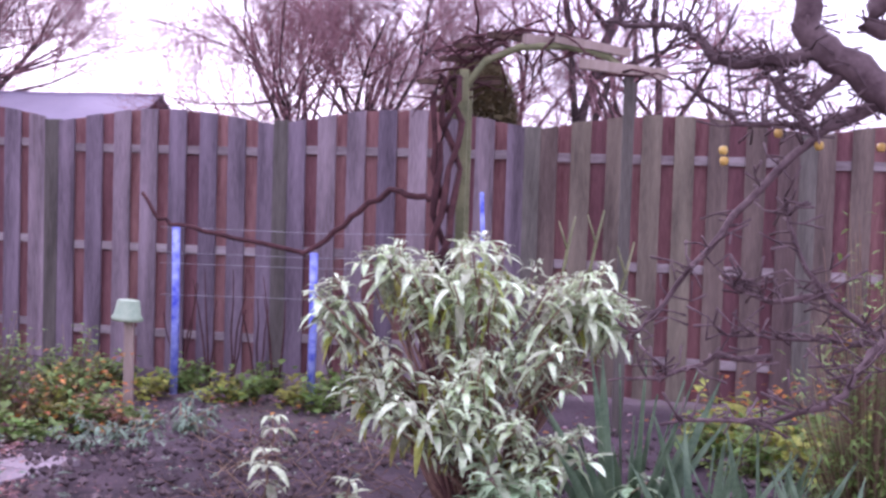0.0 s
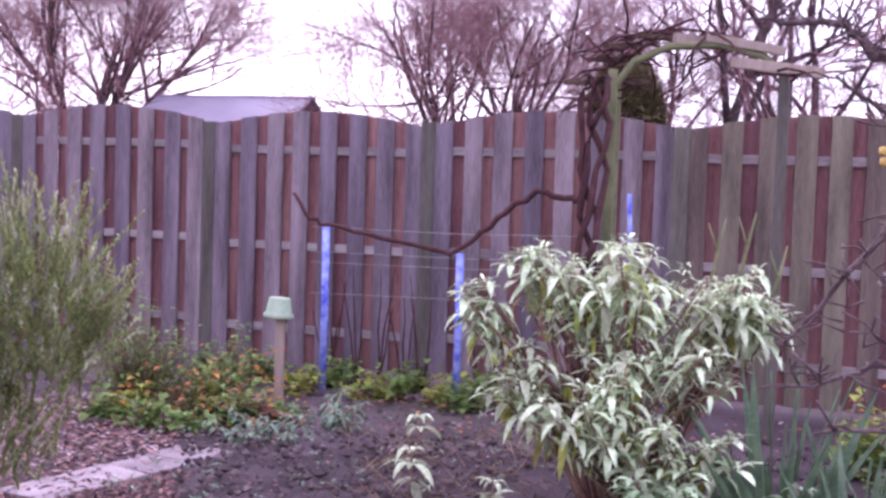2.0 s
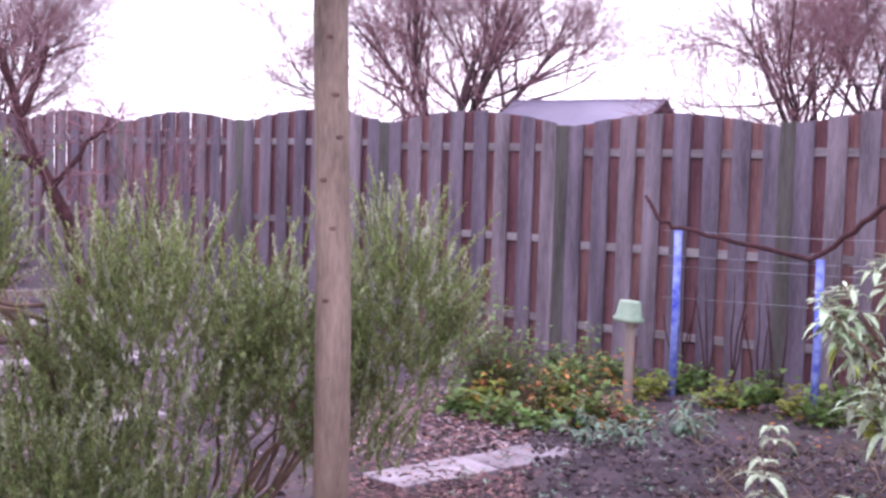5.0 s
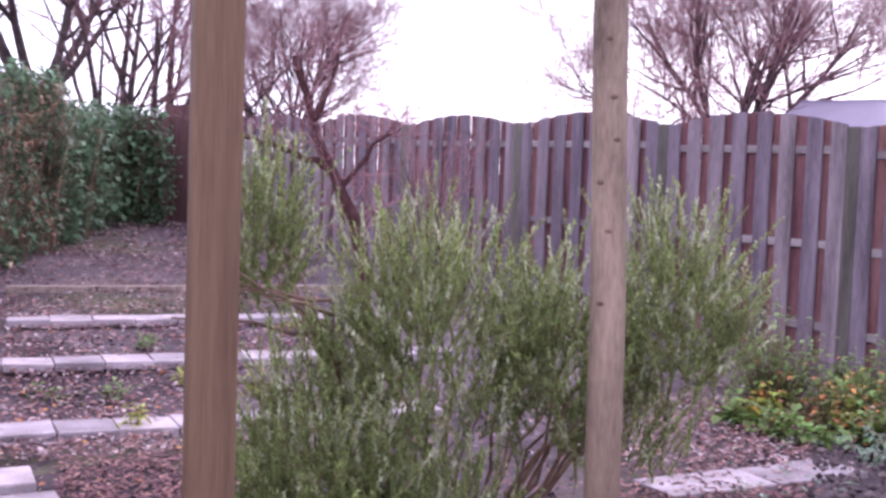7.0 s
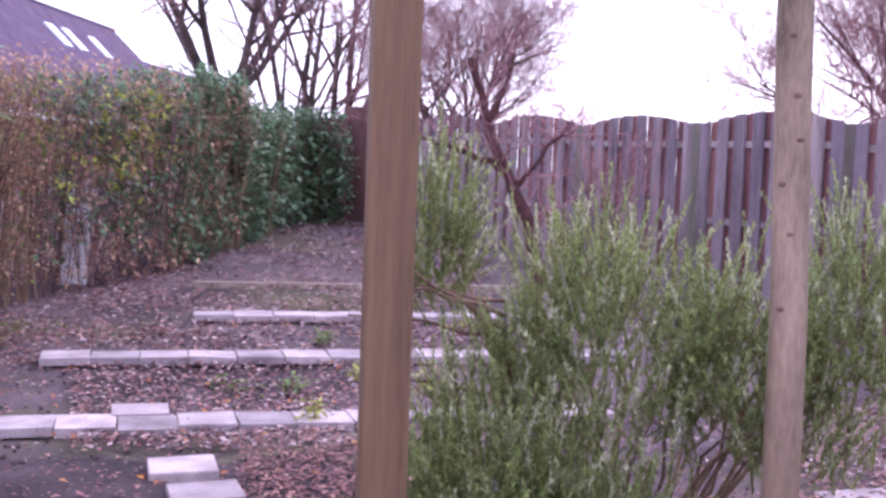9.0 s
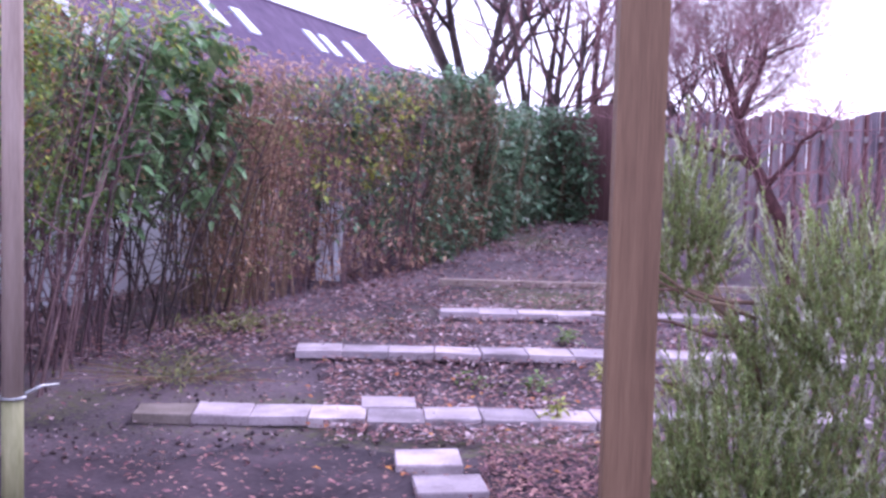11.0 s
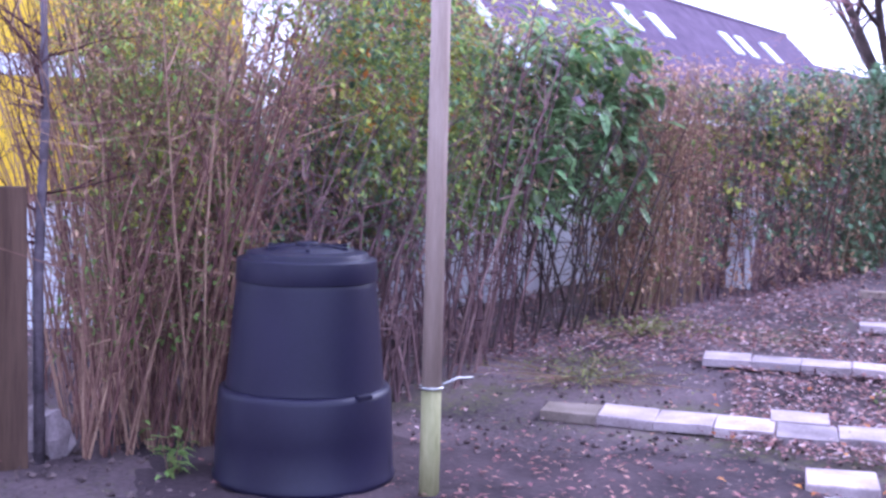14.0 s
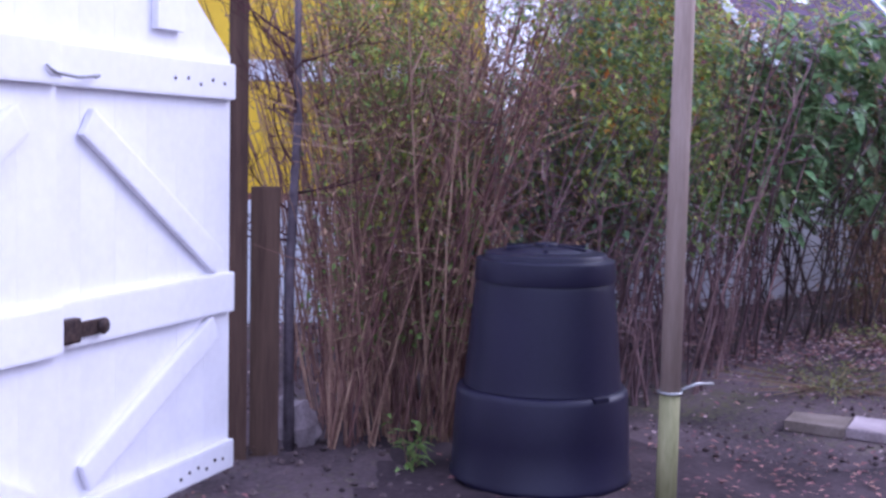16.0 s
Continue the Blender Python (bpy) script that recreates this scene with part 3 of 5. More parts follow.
# ---- compost bin ----
def build_bin():
    p = at(84.65, 4.95)
    t = thing("compost_bin", (p.x, p.y, 0), "dark navy plastic compost bin with a round lid", "compost bin", turn=84.65)
    v, f = lathe([(0.365, 0.0), (0.385, 0.012), (0.387, 0.03), (0.378, 0.045), (0.374, 0.2), (0.364, 0.372), (0.360, 0.388), (0.350, 0.398), (0.334, 0.403)], 48)
    part("lower_body", mesh_of("lower_body", v, f, True), M_BIN, t)
    v, f = lathe([(0.336, 0.399), (0.334, 0.408), (0.330, 0.44), (0.312, 0.64), (0.294, 0.82), (0.290, 0.848), (0.284, 0.856)], 48)
    part("upper_body", mesh_of("upper_body", v, f, True), M_BIN, t)
    v, f = lathe([(0.286, 0.846), (0.2985, 0.8465), (0.299, 0.848), (0.292, 0.931), (0.2915, 0.933), (0.289, 0.934), (0.262, 0.938), (0.260, 0.939), (0.2595, 0.941), (0.255, 0.958), (0.254, 0.9595), (0.252, 0.960), (0.205, 0.970), (0.20, 0.966), (0.195, 0.972), (0.12, 0.984), (0.05, 0.988)], 48)
    lid = part("lid", mesh_of("lid", v, f, True), M_BIN, t, "shallow domed plastic lid with moulded ribs")
    for k in range(6):
        a = 30 + 60 * k
        c = Vector((math.cos(radians(a)), math.sin(radians(a)), 0)) * 0.125
        part("rib", box(0.13, 0.016, 0.012, 0.004), M_BIN, lid, place=pose(c.x, c.y, 0.978, 0, 3.5, a))
    v, f = lathe([(0.05, 0.984), (0.05, 0.997), (0.044, 1.002), (0.01, 1.003)], 24)
    part("knob", mesh_of("knob", v, f, True), M_BIN, lid)
    hatch = box(0.08, 0.036, 0.02, 0.006)
    part("hatch_edge", hatch, M_BIN, t, "protruding edge of the sliding hatch", pose(0.232, -0.258, 0.384, 0, 0, 42))


build_bin()


# ---- white double door of a shed ----
def build_door():
    edge, hinge, far = Vector((-4.842, -0.868, 0)), Vector((-3.786, -1.284, 0)), Vector((-2.75, -1.69, 0))
    ang = math.degrees(math.atan2(hinge.y - edge.y, hinge.x - edge.x))
    w = (hinge - edge).length

    def leaf(origin, width, chamfer, label):
        t = thing("shed_door", origin, label, "door", "double shed door", turn=ang)
        n = 6
        bw = width / n
        top = lambda x: 1.74 + min(x, 0.62) * 0.8 if chamfer else 2.25
        for i in range(n):
            x0, x1 = i * bw, (i + 1) * bw
            me = board_mesh("plank", bw - 0.0006, 0.03, top(x0) - 0.03, top(x1) - 0.03)
            part("plank", me, M_WHITE, t, place=pose((x0 + x1) / 2, 0, 0.03))
        for z, h in ((0.045, 0.12), (0.70, 0.165), (1.563, 0.145)):
            part("ledge", box(width - 0.02, 0.034, h, 0.012), M_WHITE, t, place=pose(width / 2, 0.033, z))
        for z0, z1, x0, x1 in ((0.235, 0.652, 0.954, 0.14), (1.455, 0.91, 0.933, 0.115)):
            if not chamfer:
                x0, x1 = width - x0, width - x1
            d = math.hypot(x1 - x0, z1 - z0)
            part("brace", box(d, 0.03, 0.11, 0.012, False), M_WHITE, t, place=pose((x0 + x1) / 2, 0.031, (z0 + z1) / 2, 0, -math.degrees(math.atan2(z1 - z0, x1 - x0)), 0))
        return t

    d1 = leaf(edge, w, True, "open white-painted plank door with ledges and braces")
    hasp = part("hasp", box(0.15, 0.014, 0.052, 0.006), M_IRON, d1, "dark rusty hasp and staple", pose(0.96, 0.06, 0.735))
    part("staple", box(0.10, 0.035, 0.085, 0.012), M_IRON, hasp, place=pose(0.12, 0.01, -0.012))
    v, f = lathe([(0.028, 0), (0.030, 0.006), (0.024, 0.014), (0.006, 0.016)], 14)
    part("hasp_boss", mesh_of("hasp_boss", v, f, True), M_IRON, hasp, place=pose(-0.065, 0.006, 0.026, -90, 0, 0))
    part("stop_block", box(0.17, 0.03, 0.40, 0.005), M_WHITE, d1, place=pose(0.455, 0.031, 1.80))
    hook = Tubes()
    hook.add([(0.92, 0.06, 1.60), (0.93, 0.085, 1.605), (1.06, 0.10, 1.592), (1.19, 0.12, 1.60), (1.23, 0.12, 1.62)], [0.006] * 5, 6)
    part("hook", hook.mesh("hook"), M_WIRE, d1, "thin metal door hook")
    for z, x0, dx, count in ((1.625, 0.10, 0.085, 5), (0.10, 0.10, 0.06, 6)):
        for i in range(count):
            v, f = lathe([(0.007, 0), (0.007, 0.005), (0.003, 0.008)], 8)
            part("nail", mesh_of("nail", v, f), M_IRON, d1, place=pose(x0 + dx * i, 0.048, z + 0.012 * math.sin(2.3 * i), -90, 0, 0))
    leaf(hinge + Vector((0.02, 0.055, 0)), (far - hinge).length, False, "second white-painted plank door leaf standing beside it")
    p = at(99.6, 5.25)
    solid("boundary_post", box(0.085, 0.085, 3.0, 0.008), M_DARKPOST, pose(p.x, p.y, -0.1, 0, 0, 10), "tall dark brown post behind the white door", "post", "dark posts by the door")
    p = at(98.3, 5.3)
    solid("boundary_post", box(0.06, 0.13, 1.30, 0.008), M_DARKPOST, pose(p.x, p.y, -0.1, 0, 0, 10), "short dark brown post in the hedge", "post", "dark posts by the door")


build_door()


# ---- the white-doored shed itself, at the edge of the garden ----
def build_shed_wall():
    a, b, c = Vector((-2.72, -1.78, 0)), Vector((0.4, -3.0, 0)), Vector((-3.6, -4.0, 0))
    for n, (p, q) in enumerate(((a, b), (a, c))):
        m = (p + q) / 2
        solid("wall_shed_%d" % (n + 1), box((q - p).length, 0.1, 2.4, 0.01), M_WHITE, pose(m.x, m.y, -0.05, 0, 0, math.degrees(math.atan2(q.y - p.y, q.x - p.x))),
              "white-painted shed wall beside its open doors", "wall", kind="structure")


build_shed_wall()


# ---- shed behind the fence ----
def build_shed():
    ridge_r, ridge_l = at(14.1, 13.2, 2.29), at(21.3, 14.0, 2.33)
    mid = (ridge_r + ridge_l) / 2
    L = (ridge_l - ridge_r).length
    ang = math.degrees(math.atan2(ridge_l.y - ridge_r.y, ridge_l.x - ridge_r.x))
    t = thing("garden_shed", (mid.x, mid.y, 0), "garden shed with a pale lilac-grey roof behind the fence", "shed", turn=ang)
    run, drop = 1.7, 0.80
    part("wall", box(L - 0.12, 2 * run - 0.25, 1.52, 0.01), M_BRICK, t)
    vs = [(L / 2 - 0.08, -run + 0.12, 1.5), (L / 2 - 0.08, run - 0.12, 1.5), (L / 2 - 0.08, 0, 2.26), (-L / 2 + 0.08, -run + 0.12, 1.5), (-L / 2 + 0.08, run - 0.12, 1.5), (-L / 2 + 0.08, 0, 2.26)]
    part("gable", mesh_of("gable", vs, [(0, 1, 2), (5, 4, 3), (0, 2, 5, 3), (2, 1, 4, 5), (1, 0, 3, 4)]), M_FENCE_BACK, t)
    for s in (-1, 1):
        n = math.degrees(math.atan2(drop, run))
        part("roof_slope", box(L, math.hypot(run, drop), 0.03, 0.004), M_SHEDROOF, t, place=pose(0, s * run / 2, 2.30 - drop / 2, -s * n, 0, 0))
    part("ridge_cap", box(L + 0.02, 0.12, 0.03, 0.008), M_SHEDROOF, t, place=pose(0, 0, 2.30))
    for s in (-1, 1):
        part("batten", box(L, 0.03, 0.02), M_POST, t, place=pose(0, s * run * 0.6, 2.30 - drop * 0.6 + 0.035))


build_shed()


# ---- terraced houses beyond the hedge ----
def build_house():
    a = Vector((-40.83, 16.35, 0))
    d = Vector((-0.698, 0.716, 0))
    ang = math.degrees(math.atan2(d.y, d.x))
    t = thing("terraced_house", a, "long terraced house with a dark purple tiled roof and skylights", "house", turn=ang)
    L0, L1, run, drop = -15.5, 14.6, 4.6, 4.6
    L, mid = L1 - L0, (L0 + L1) / 2
    part("wall", box(L - 0.4, 2 * run - 0.6, 2.55), M_BRICK, t, place=pose(mid, 0, 0))
    n = math.degrees(math.atan2(drop, run))
    for s in (-1, 1):
        part("roof_slope", box(L, math.hypot(run, drop), 0.12), M_ROOF, t, place=pose(mid, s * run / 2, 7.0 - drop / 2, -s * n, 0, 0))
    part("ridge", box(L, 0.25, 0.12, 0.02), M_ROOF, t, place=pose(mid, 0, 7.06))
    part("gutter", box(L, 0.14, 0.12, 0.02), M_PALE, t, "white gutter", pose(mid, -run, 7.0 - drop - 0.05))
    part("low_roof", box(19.0, 5.0, 0.12), M_ROOF, t, "lower roof joining the long roof", pose(L1 + 9.5, -2.9, 3.95, n, 0, 0))
    for e in (L0, L1 - 0.08):
        v = [(e + x, y, z) for x in (0, 0.08) for y, z in ((-run + 0.3, 2.5), (run - 0.3, 2.5), (0, 6.9))]
        part("gable_wall", mesh_of("gable_wall", v, [(0, 1, 2), (5, 4, 3), (0, 2, 5, 3), (2, 1, 4, 5), (1, 0, 3, 4)]), M_BRICK, t)
    part("barge_board", box(0.12, math.hypot(run, drop), 0.2, 0.02), M_PALE, t, "white barge board along the gable", pose(L0 - 0.07, -run / 2, 7.0 - drop / 2 - 0.02, n, 0, 0))
    for m in (-11.3, -5.5, -3.0, 3.8, 5.5, 8.5):
        w = part("skylight", box(0.82, 1.2, 0.14, 0.02), M_GLASSY, t, "pale tilted roof window", pose(m, -1.38, 7.0 - drop * 1.38 / run + 0.06, n, 0, 0))
        part("skylight_trim", box(0.96, 1.36, 0.08, 0.02), M_ROOF, w, place=pose(0, 0, -0.005))


build_house()


def build_yellow():
    p = at(99.3, 9.3)
    t = thing("yellow_building", p, "yellow-painted wall with a white band behind the hedge", "building", turn=6)
    part("wall", box(0.2, 2.5, 2.0, 0.01), M_YELLOW, t, place=pose(0, 0.6, 1.0))
    part("band", box(0.22, 2.52, 0.16, 0.01), M_PALE, t, "white horizontal band", pose(0.004, 0.6, 1.86))
    part("plinth", box(0.24, 2.52, 1.0, 0.01), M_BRICK, t, place=pose(0, 0.6, 0))


build_yellow()


# ---- hedge along the side ----
def hedge_section(seed, p0, p1, depth, height, stems, label, leaf_sets, rough_top=0.3, lean=0.25, stem_mat=None, stem_h=1.0, dome=0.0, stout=1.0):
    """A stretch of hedge between two places of its front face, that grows back by depth."""
    rng = random.Random(seed)
    a, b = Vector((*p0, 0)), Vector((*p1, 0))
    mid = (a + b) / 2
    mid.z = ground_z(mid.x, mid.y)
    run = b - a
    back = Vector((run.y, -run.x, 0)).normalized()
    if back.dot(a) < 0:
        back.negate()
    t = thing("hedge", mid, label, "hedge", "hedge along the path")
    st = Tubes()

    def foot():
        q = a + run * rng.random() + back * depth * rng.random() ** 1.6
        u = 2 * (q - a).dot(run) / run.length_squared - 1
        return q - mid + Vector((0, 0, ground_z(q.x, q.y))), 1 - dome * abs(u) ** 2.2

    for i in range(stems):
        q, top = foot()
        h = height * top * (1 - rough_top * rng.random()) * stem_h
        e = rand_dir(rng, -0.2, 0.2) * lean
        k = Vector((q.x + e.x * h * 0.4 + rng.uniform(-0.06, 0.06), q.y + e.y * h * 0.4 + rng.uniform(-0.06, 0.06), q.z + h * 0.5))
        tip = Vector((q.x + e.x * h, q.y + e.y * h, q.z + h))
        r = rng.uniform(0.0035, 0.008) * stout
        st.add([q - Vector((0, 0, 0.05)), k, tip], [r, r * 0.8, r * 0.3], 3)
        for j in range(5):
            f = rng.uniform(0.2, 0.95)
            o = q.lerp(tip, f)
            w = o + rand_dir(rng, 0.0, 0.9) * rng.uniform(0.12, 0.4)
            st.add([o, w], [r * 0.6, r * 0.25], 3)
    part("stem_mass", st.mesh("stem_mass"), stem_mat or M_REED, t, kind="stuff")
    for name, mat, count, size, width, lo, hi, clump in leaf_sets:
        lv = Leaves()
        while count > 0:
            c, top = foot()
            reach = 0.5 * (lo + hi)
            c = c + Vector((0, 0, height * (reach + (rng.uniform(lo, hi) - reach) * top)))
            for j in range(min(clump, count)):
                s = size * rng.uniform(0.6, 1.3)
                o = c + rand_dir(rng) * rng.uniform(0.02, 0.16)
                o -= back * max(0.0, rng.gauss(0, 0.05))
                lv.add(o, (rand_dir(rng, -0.7, 0.5) - back * 0.4), s, s * width, rng.uniform(0.0, 0.5), fine=size > 0.1)
            count -= clump
        part(name, lv.mesh(name), mat, t, kind="stuff")
    return t


def build_hedges():
    hedge_section(31, (-5.33, -0.48), (-5.5, 0.25), 0.7, 2.35, 230, "tall thicket of brown reedy stems with few leaves",
                  [("foliage", L_BROWN, 2600, 0.042, 0.35, 0.25, 0.95, 5), ("green_foliage", L_GREEN, 3800, 0.045, 0.4, 0.2, 0.95, 6), ("young_foliage", L_YELLOW, 1300, 0.045, 0.5, 0.4, 1.0, 4)], 0.36, 0.3, M_RUSSET)
    hedge_section(32, (-5.55, 0.25), (-6.5, 1.2), 0.8, 1.75, 90, "brown twiggy hedge with withered leaves behind the compost bin",
                  [("foliage", L_BROWN, 2600, 0.05, 0.45, 0.45, 1.0, 5), ("young_foliage", L_GREEN, 1300, 0.05, 0.5, 0.4, 0.8, 5), ("ivy_foliage", L_IVY, 1500, 0.06, 0.6, 0.4, 0.9, 8)], 0.25, 0.35, M_PURPLE)
    hedge_section(33, (-5.85, 0.74), (-6.75, 1.6), 0.7, 2.5, 60, "yellow-green firethorn shrub in the hedge",
                  [("foliage", L_YELLOW, 4300, 0.047, 0.5, 0.42, 1.0, 7), ("fresh_foliage", L_GREEN, 3000, 0.05, 0.5, 0.4, 1.0, 7), ("dark_foliage", L_IVY, 2600, 0.055, 0.55, 0.36, 0.95, 9), ("berry_foliage", L_ORANGE, 420, 0.04, 0.7, 0.55, 1.0, 6)], 0.3, 0.3, M_PURPLE, stem_h=0.75, dome=0.3, stout=1.7)
    hedge_section(34, (-7.35, 1.9), (-8.45, 3.4), 0.8, 2.28, 46, "glossy dark green laurel with bare lower stems",
                  [("foliage", L_LAUREL, 2300, 0.15, 0.42, 0.34, 0.97, 7), ("yellow_foliage", L_YELLOW, 700, 0.07, 0.5, 0.78, 1.04, 7), ("withered_foliage", L_BROWN, 1100, 0.055, 0.45, 0.4, 1.0, 5)], 0.25, 0.4, M_BARK, stem_h=0.8, dome=0.3, stout=1.6)
    hedge_section(43, (-6.72, 1.42), (-7.72, 2.3), 0.7, 2.3, 40, "purple-brown twiggy shrub beside the laurel",
                  [("foliage", L_BROWN, 1700, 0.05, 0.4, 0.5, 1.0, 5), ("green_foliage", L_GREEN, 3000, 0.06, 0.5, 0.36, 0.75, 7), ("ivy_foliage", L_IVY, 900, 0.07, 0.5, 0.4, 0.9, 6)], 0.2, 0.25, M_PURPLE, dome=0.1, stout=1.5)
    hedge_section(35, (-8.35, 3.15), (-8.95, 4.1), 0.6, 1.96, 130, "thin brown beech hedge with withered leaves",
                  [("foliage", L_BROWN, 6200, 0.05, 0.5, 0.12, 1.0, 6), ("green_foliage", L_GREEN, 800, 0.06, 0.5, 0.1, 0.9, 6)], 0.14, 0.2)
    hedge_section(36, (-8.95, 4.1), (-9.75, 5.75), 0.7, 1.92, 120, "mixed brown and green hedge beside the path",
                  [("foliage", L_BROWN, 5000, 0.055, 0.5, 0.02, 1.0, 6), ("ivy_foliage", L_IVY, 2300, 0.075, 0.7, 0.2, 0.95, 8), ("yellow_foliage", L_YELLOW, 900, 0.08, 0.6, 0.45, 0.9, 14)], 0.15, 0.2, M_PURPLE)
    hedge_section(37, (-9.75, 5.75), (-11.0, 7.4), 0.7, 1.9, 100, "ivy-covered hedge beside the path",
                  [("ivy_foliage", L_IVY, 5200, 0.085, 0.75, 0.03, 1.0, 10), ("foliage", L_BROWN, 2600, 0.065, 0.5, 0.05, 0.95, 6)], 0.12, 0.2)
    hedge_section(38, (-10.85, 7.15), (-11.35, 7.6), 0.6, 1.8, 30, "tall ivy-clad column above the hedge",
                  [("ivy_foliage", L_IVY, 2300, 0.09, 0.8, 0.2, 0.98, 10)], 0.15, 0.1)
    hedge_section(39, (-11.1, 7.5), (-13.2, 10.0), 0.6, 1.45, 90, "low ivy hedge at the end of the path",
                  [("ivy_foliage", L_IVY, 6800, 0.09, 0.8, 0.0, 1.0, 12)], 0.1, 0.15)
    hedge_section(40, (-6.35, -0.5), (-6.65, -0.02), 0.9, 2.85, 125, "tall bare brown shrubs behind the hedge",
                  [("foliage", L_BROWN, 2400, 0.05, 0.4, 0.5, 1.0, 6), ("green_foliage", L_GREEN, 1500, 0.055, 0.5, 0.5, 1.0, 7), ("yellow_foliage", L_YELLOW, 1100, 0.07, 0.5, 0.6, 1.0, 9)], 0.25, 0.3, M_RUSSET)
    hedge_section(41, (-7.5, -0.1), (-8.3, 1.0), 0.6, 1.98, 110, "tall bare brown shrubs behind the hedge",
                  [("foliage", L_BROWN, 2200, 0.055, 0.4, 0.45, 1.0, 6), ("ivy_foliage", L_IVY, 900, 0.07, 0.6, 0.5, 1.0, 8)], 0.25, 0.3, M_PURPLE)
    hedge_section(42, (-12.95, 9.05), (-12.45, 10.05), 0.3, 1.5, 30, "ivy hanging over the dark end wall",
                  [("ivy_foliage", L_IVY, 2600, 0.09, 0.8, 0.0, 1.0, 10)], 0.1, 0.15)
    # pale low wall that shows between the bare stems
    pts = [Vector(p) for p in ((-8.9, -3.2, 0), (-9.0, 0.6, 0), (-8.85, 1.6, 0), (-9.75, 3.05, 0), (-10.7, 4.5, 0))]
    for a, b in zip(pts, pts[1:]):
        m = (a + b) / 2
        solid("wall_low", box((b - a).length, 0.1, 0.94, 0.01), M_PALE, pose(m.x, m.y, ground_z(m.x, m.y) - 0.02, 0, 0, math.degrees(math.atan2(b.y - a.y, b.x - a.x))),
              "pale low garden wall behind the hedge stems", "wall", kind="structure")


build_hedges()


# ---- trees beyond the fence ----
bare_tree(51, at(6.0, 14.5), 9, 2.6, 0.05, 1.0, "bare multi-stemmed tree with dense twigs behind the fence", 4, 6, 0.75, fork=1.2)
bare_tree(52, at(24.5, 15.0), 11, 2.5, 0.05, 1.5, "low spreading bare tree behind the fence", 4, 6, 0.7, fork=1.7)
bare_tree(53, at(45.9, 20.0), 9, 2.9, 0.055, 0.55, "dense hazy bare tree beyond the garden end", 4, 6, 0.7, fork=1.2)
bare_tree(54, at(57.2, 21.0), 6, 4.0, 0.095, 1.2, "large bare tree with a thick trunk and spreading limbs", 4, 5, 0.7, fork=2.5)
bare_tree(55, at(52.9, 21.5), 5, 4.8, 0.11, 0.24, "bare tree with several upright stems", 4, 4, 0.6)
bare_tree(56, at(-4.8, 15.0), 1, 6.0, 0.14, 0.02, "bare tree with a straight trunk behind the arch", 4, 6, 0.75)
bare_tree(57, at(-8.6, 16.0), 2, 5.0, 0.12, 0.12, "bare twin-stemmed tree behind the fence", 4, 5, 0.75)
bare_tree(58, at(-14.5, 18.0), 3, 3.4, 0.07, 0.40, "bare twiggy tree behind the fence", 4, 5, 0.7)
bare_tree(59, at(-0.4, 17.0), 3, 3.8, 0.08, 0.30, "bare twiggy tree behind the fence", 4, 6, 0.65)
bare_tree(67, at(85.3, 9.4), 4, 1.6, 0.035, 0.6, "dark bare twiggy tree behind the hedge", 4, 5, 0.75, fork=0.8)
bare_tree(61, grounded(38.6, 10.3), 4, 1.15, 0.02, 0.25, "thin bare sapling before the fence", 3, 4, 0.5)


def build_fruit_tree():
    """A small leaning fruit tree with a reddish trunk."""
    rng = random.Random(60)
    D = 9.0
    base = grounded(41.5, D)
    t = thing("fruit_tree", base, "small leaning bare fruit tree before the fence", "tree")

    def P(b, e, d=D):
        return at(b, d, 1.4 + d * math.tan(radians(e))) - base

    tr, tw = Tubes(), Tubes()
    limbs = (
        ([Vector((0, 0, -0.1)), P(41.9, -4.5), P(42.3, -2.4), P(43.3, -0.5), P(44.2, 1.5), P(44.8, 3.3), P(45.4, 5.2)], 0.06, 0.03),
        ([P(43.5, 0.0), P(44.8, 0.4), P(46.3, 0.9), P(48.0, 1.4)], 0.03, 0.015),
        ([P(44.4, 2.2), P(43.6, 3.8), P(43.3, 5.4)], 0.03, 0.012),
        ([P(43.0, -1.0), P(41.8, 0.6), P(41.2, 1.4), P(40.2, 2.0)], 0.022, 0.008),
    )
    for pts, r0, r1 in limbs:
        w = wobble(pts, rng, 0.02, 3)
        tr.add(w, [r0 + (r1 - r0) * k / (len(w) - 1) for k in range(len(w))], 8)
        for k in range(4, len(w)):
            for m in range(2):
                grow(rng, tr, tw, w[k], rand_dir(rng, -0.1, 0.9), rng.uniform(0.25, 0.6), 0.009, 2, 4, 0.7, 3)
    part("trunk", tr.mesh("trunk"), M_VINE, t, "reddish bare bark")
    part("crown", tw.mesh("crown"), M_TWIG, t, kind="stuff")




for k, (b, d, n) in enumerate(((36.5, 30, 6), (33.0, 34, 5), (38.5, 33, 5), (30.5, 36, 6))):
    bare_tree(62 + k, at(b, d), n, 1.5, 0.05, 0.8, "low distant bare tree on the skyline", 3, 6, 0.7, fork=0.9, group="distant trees")


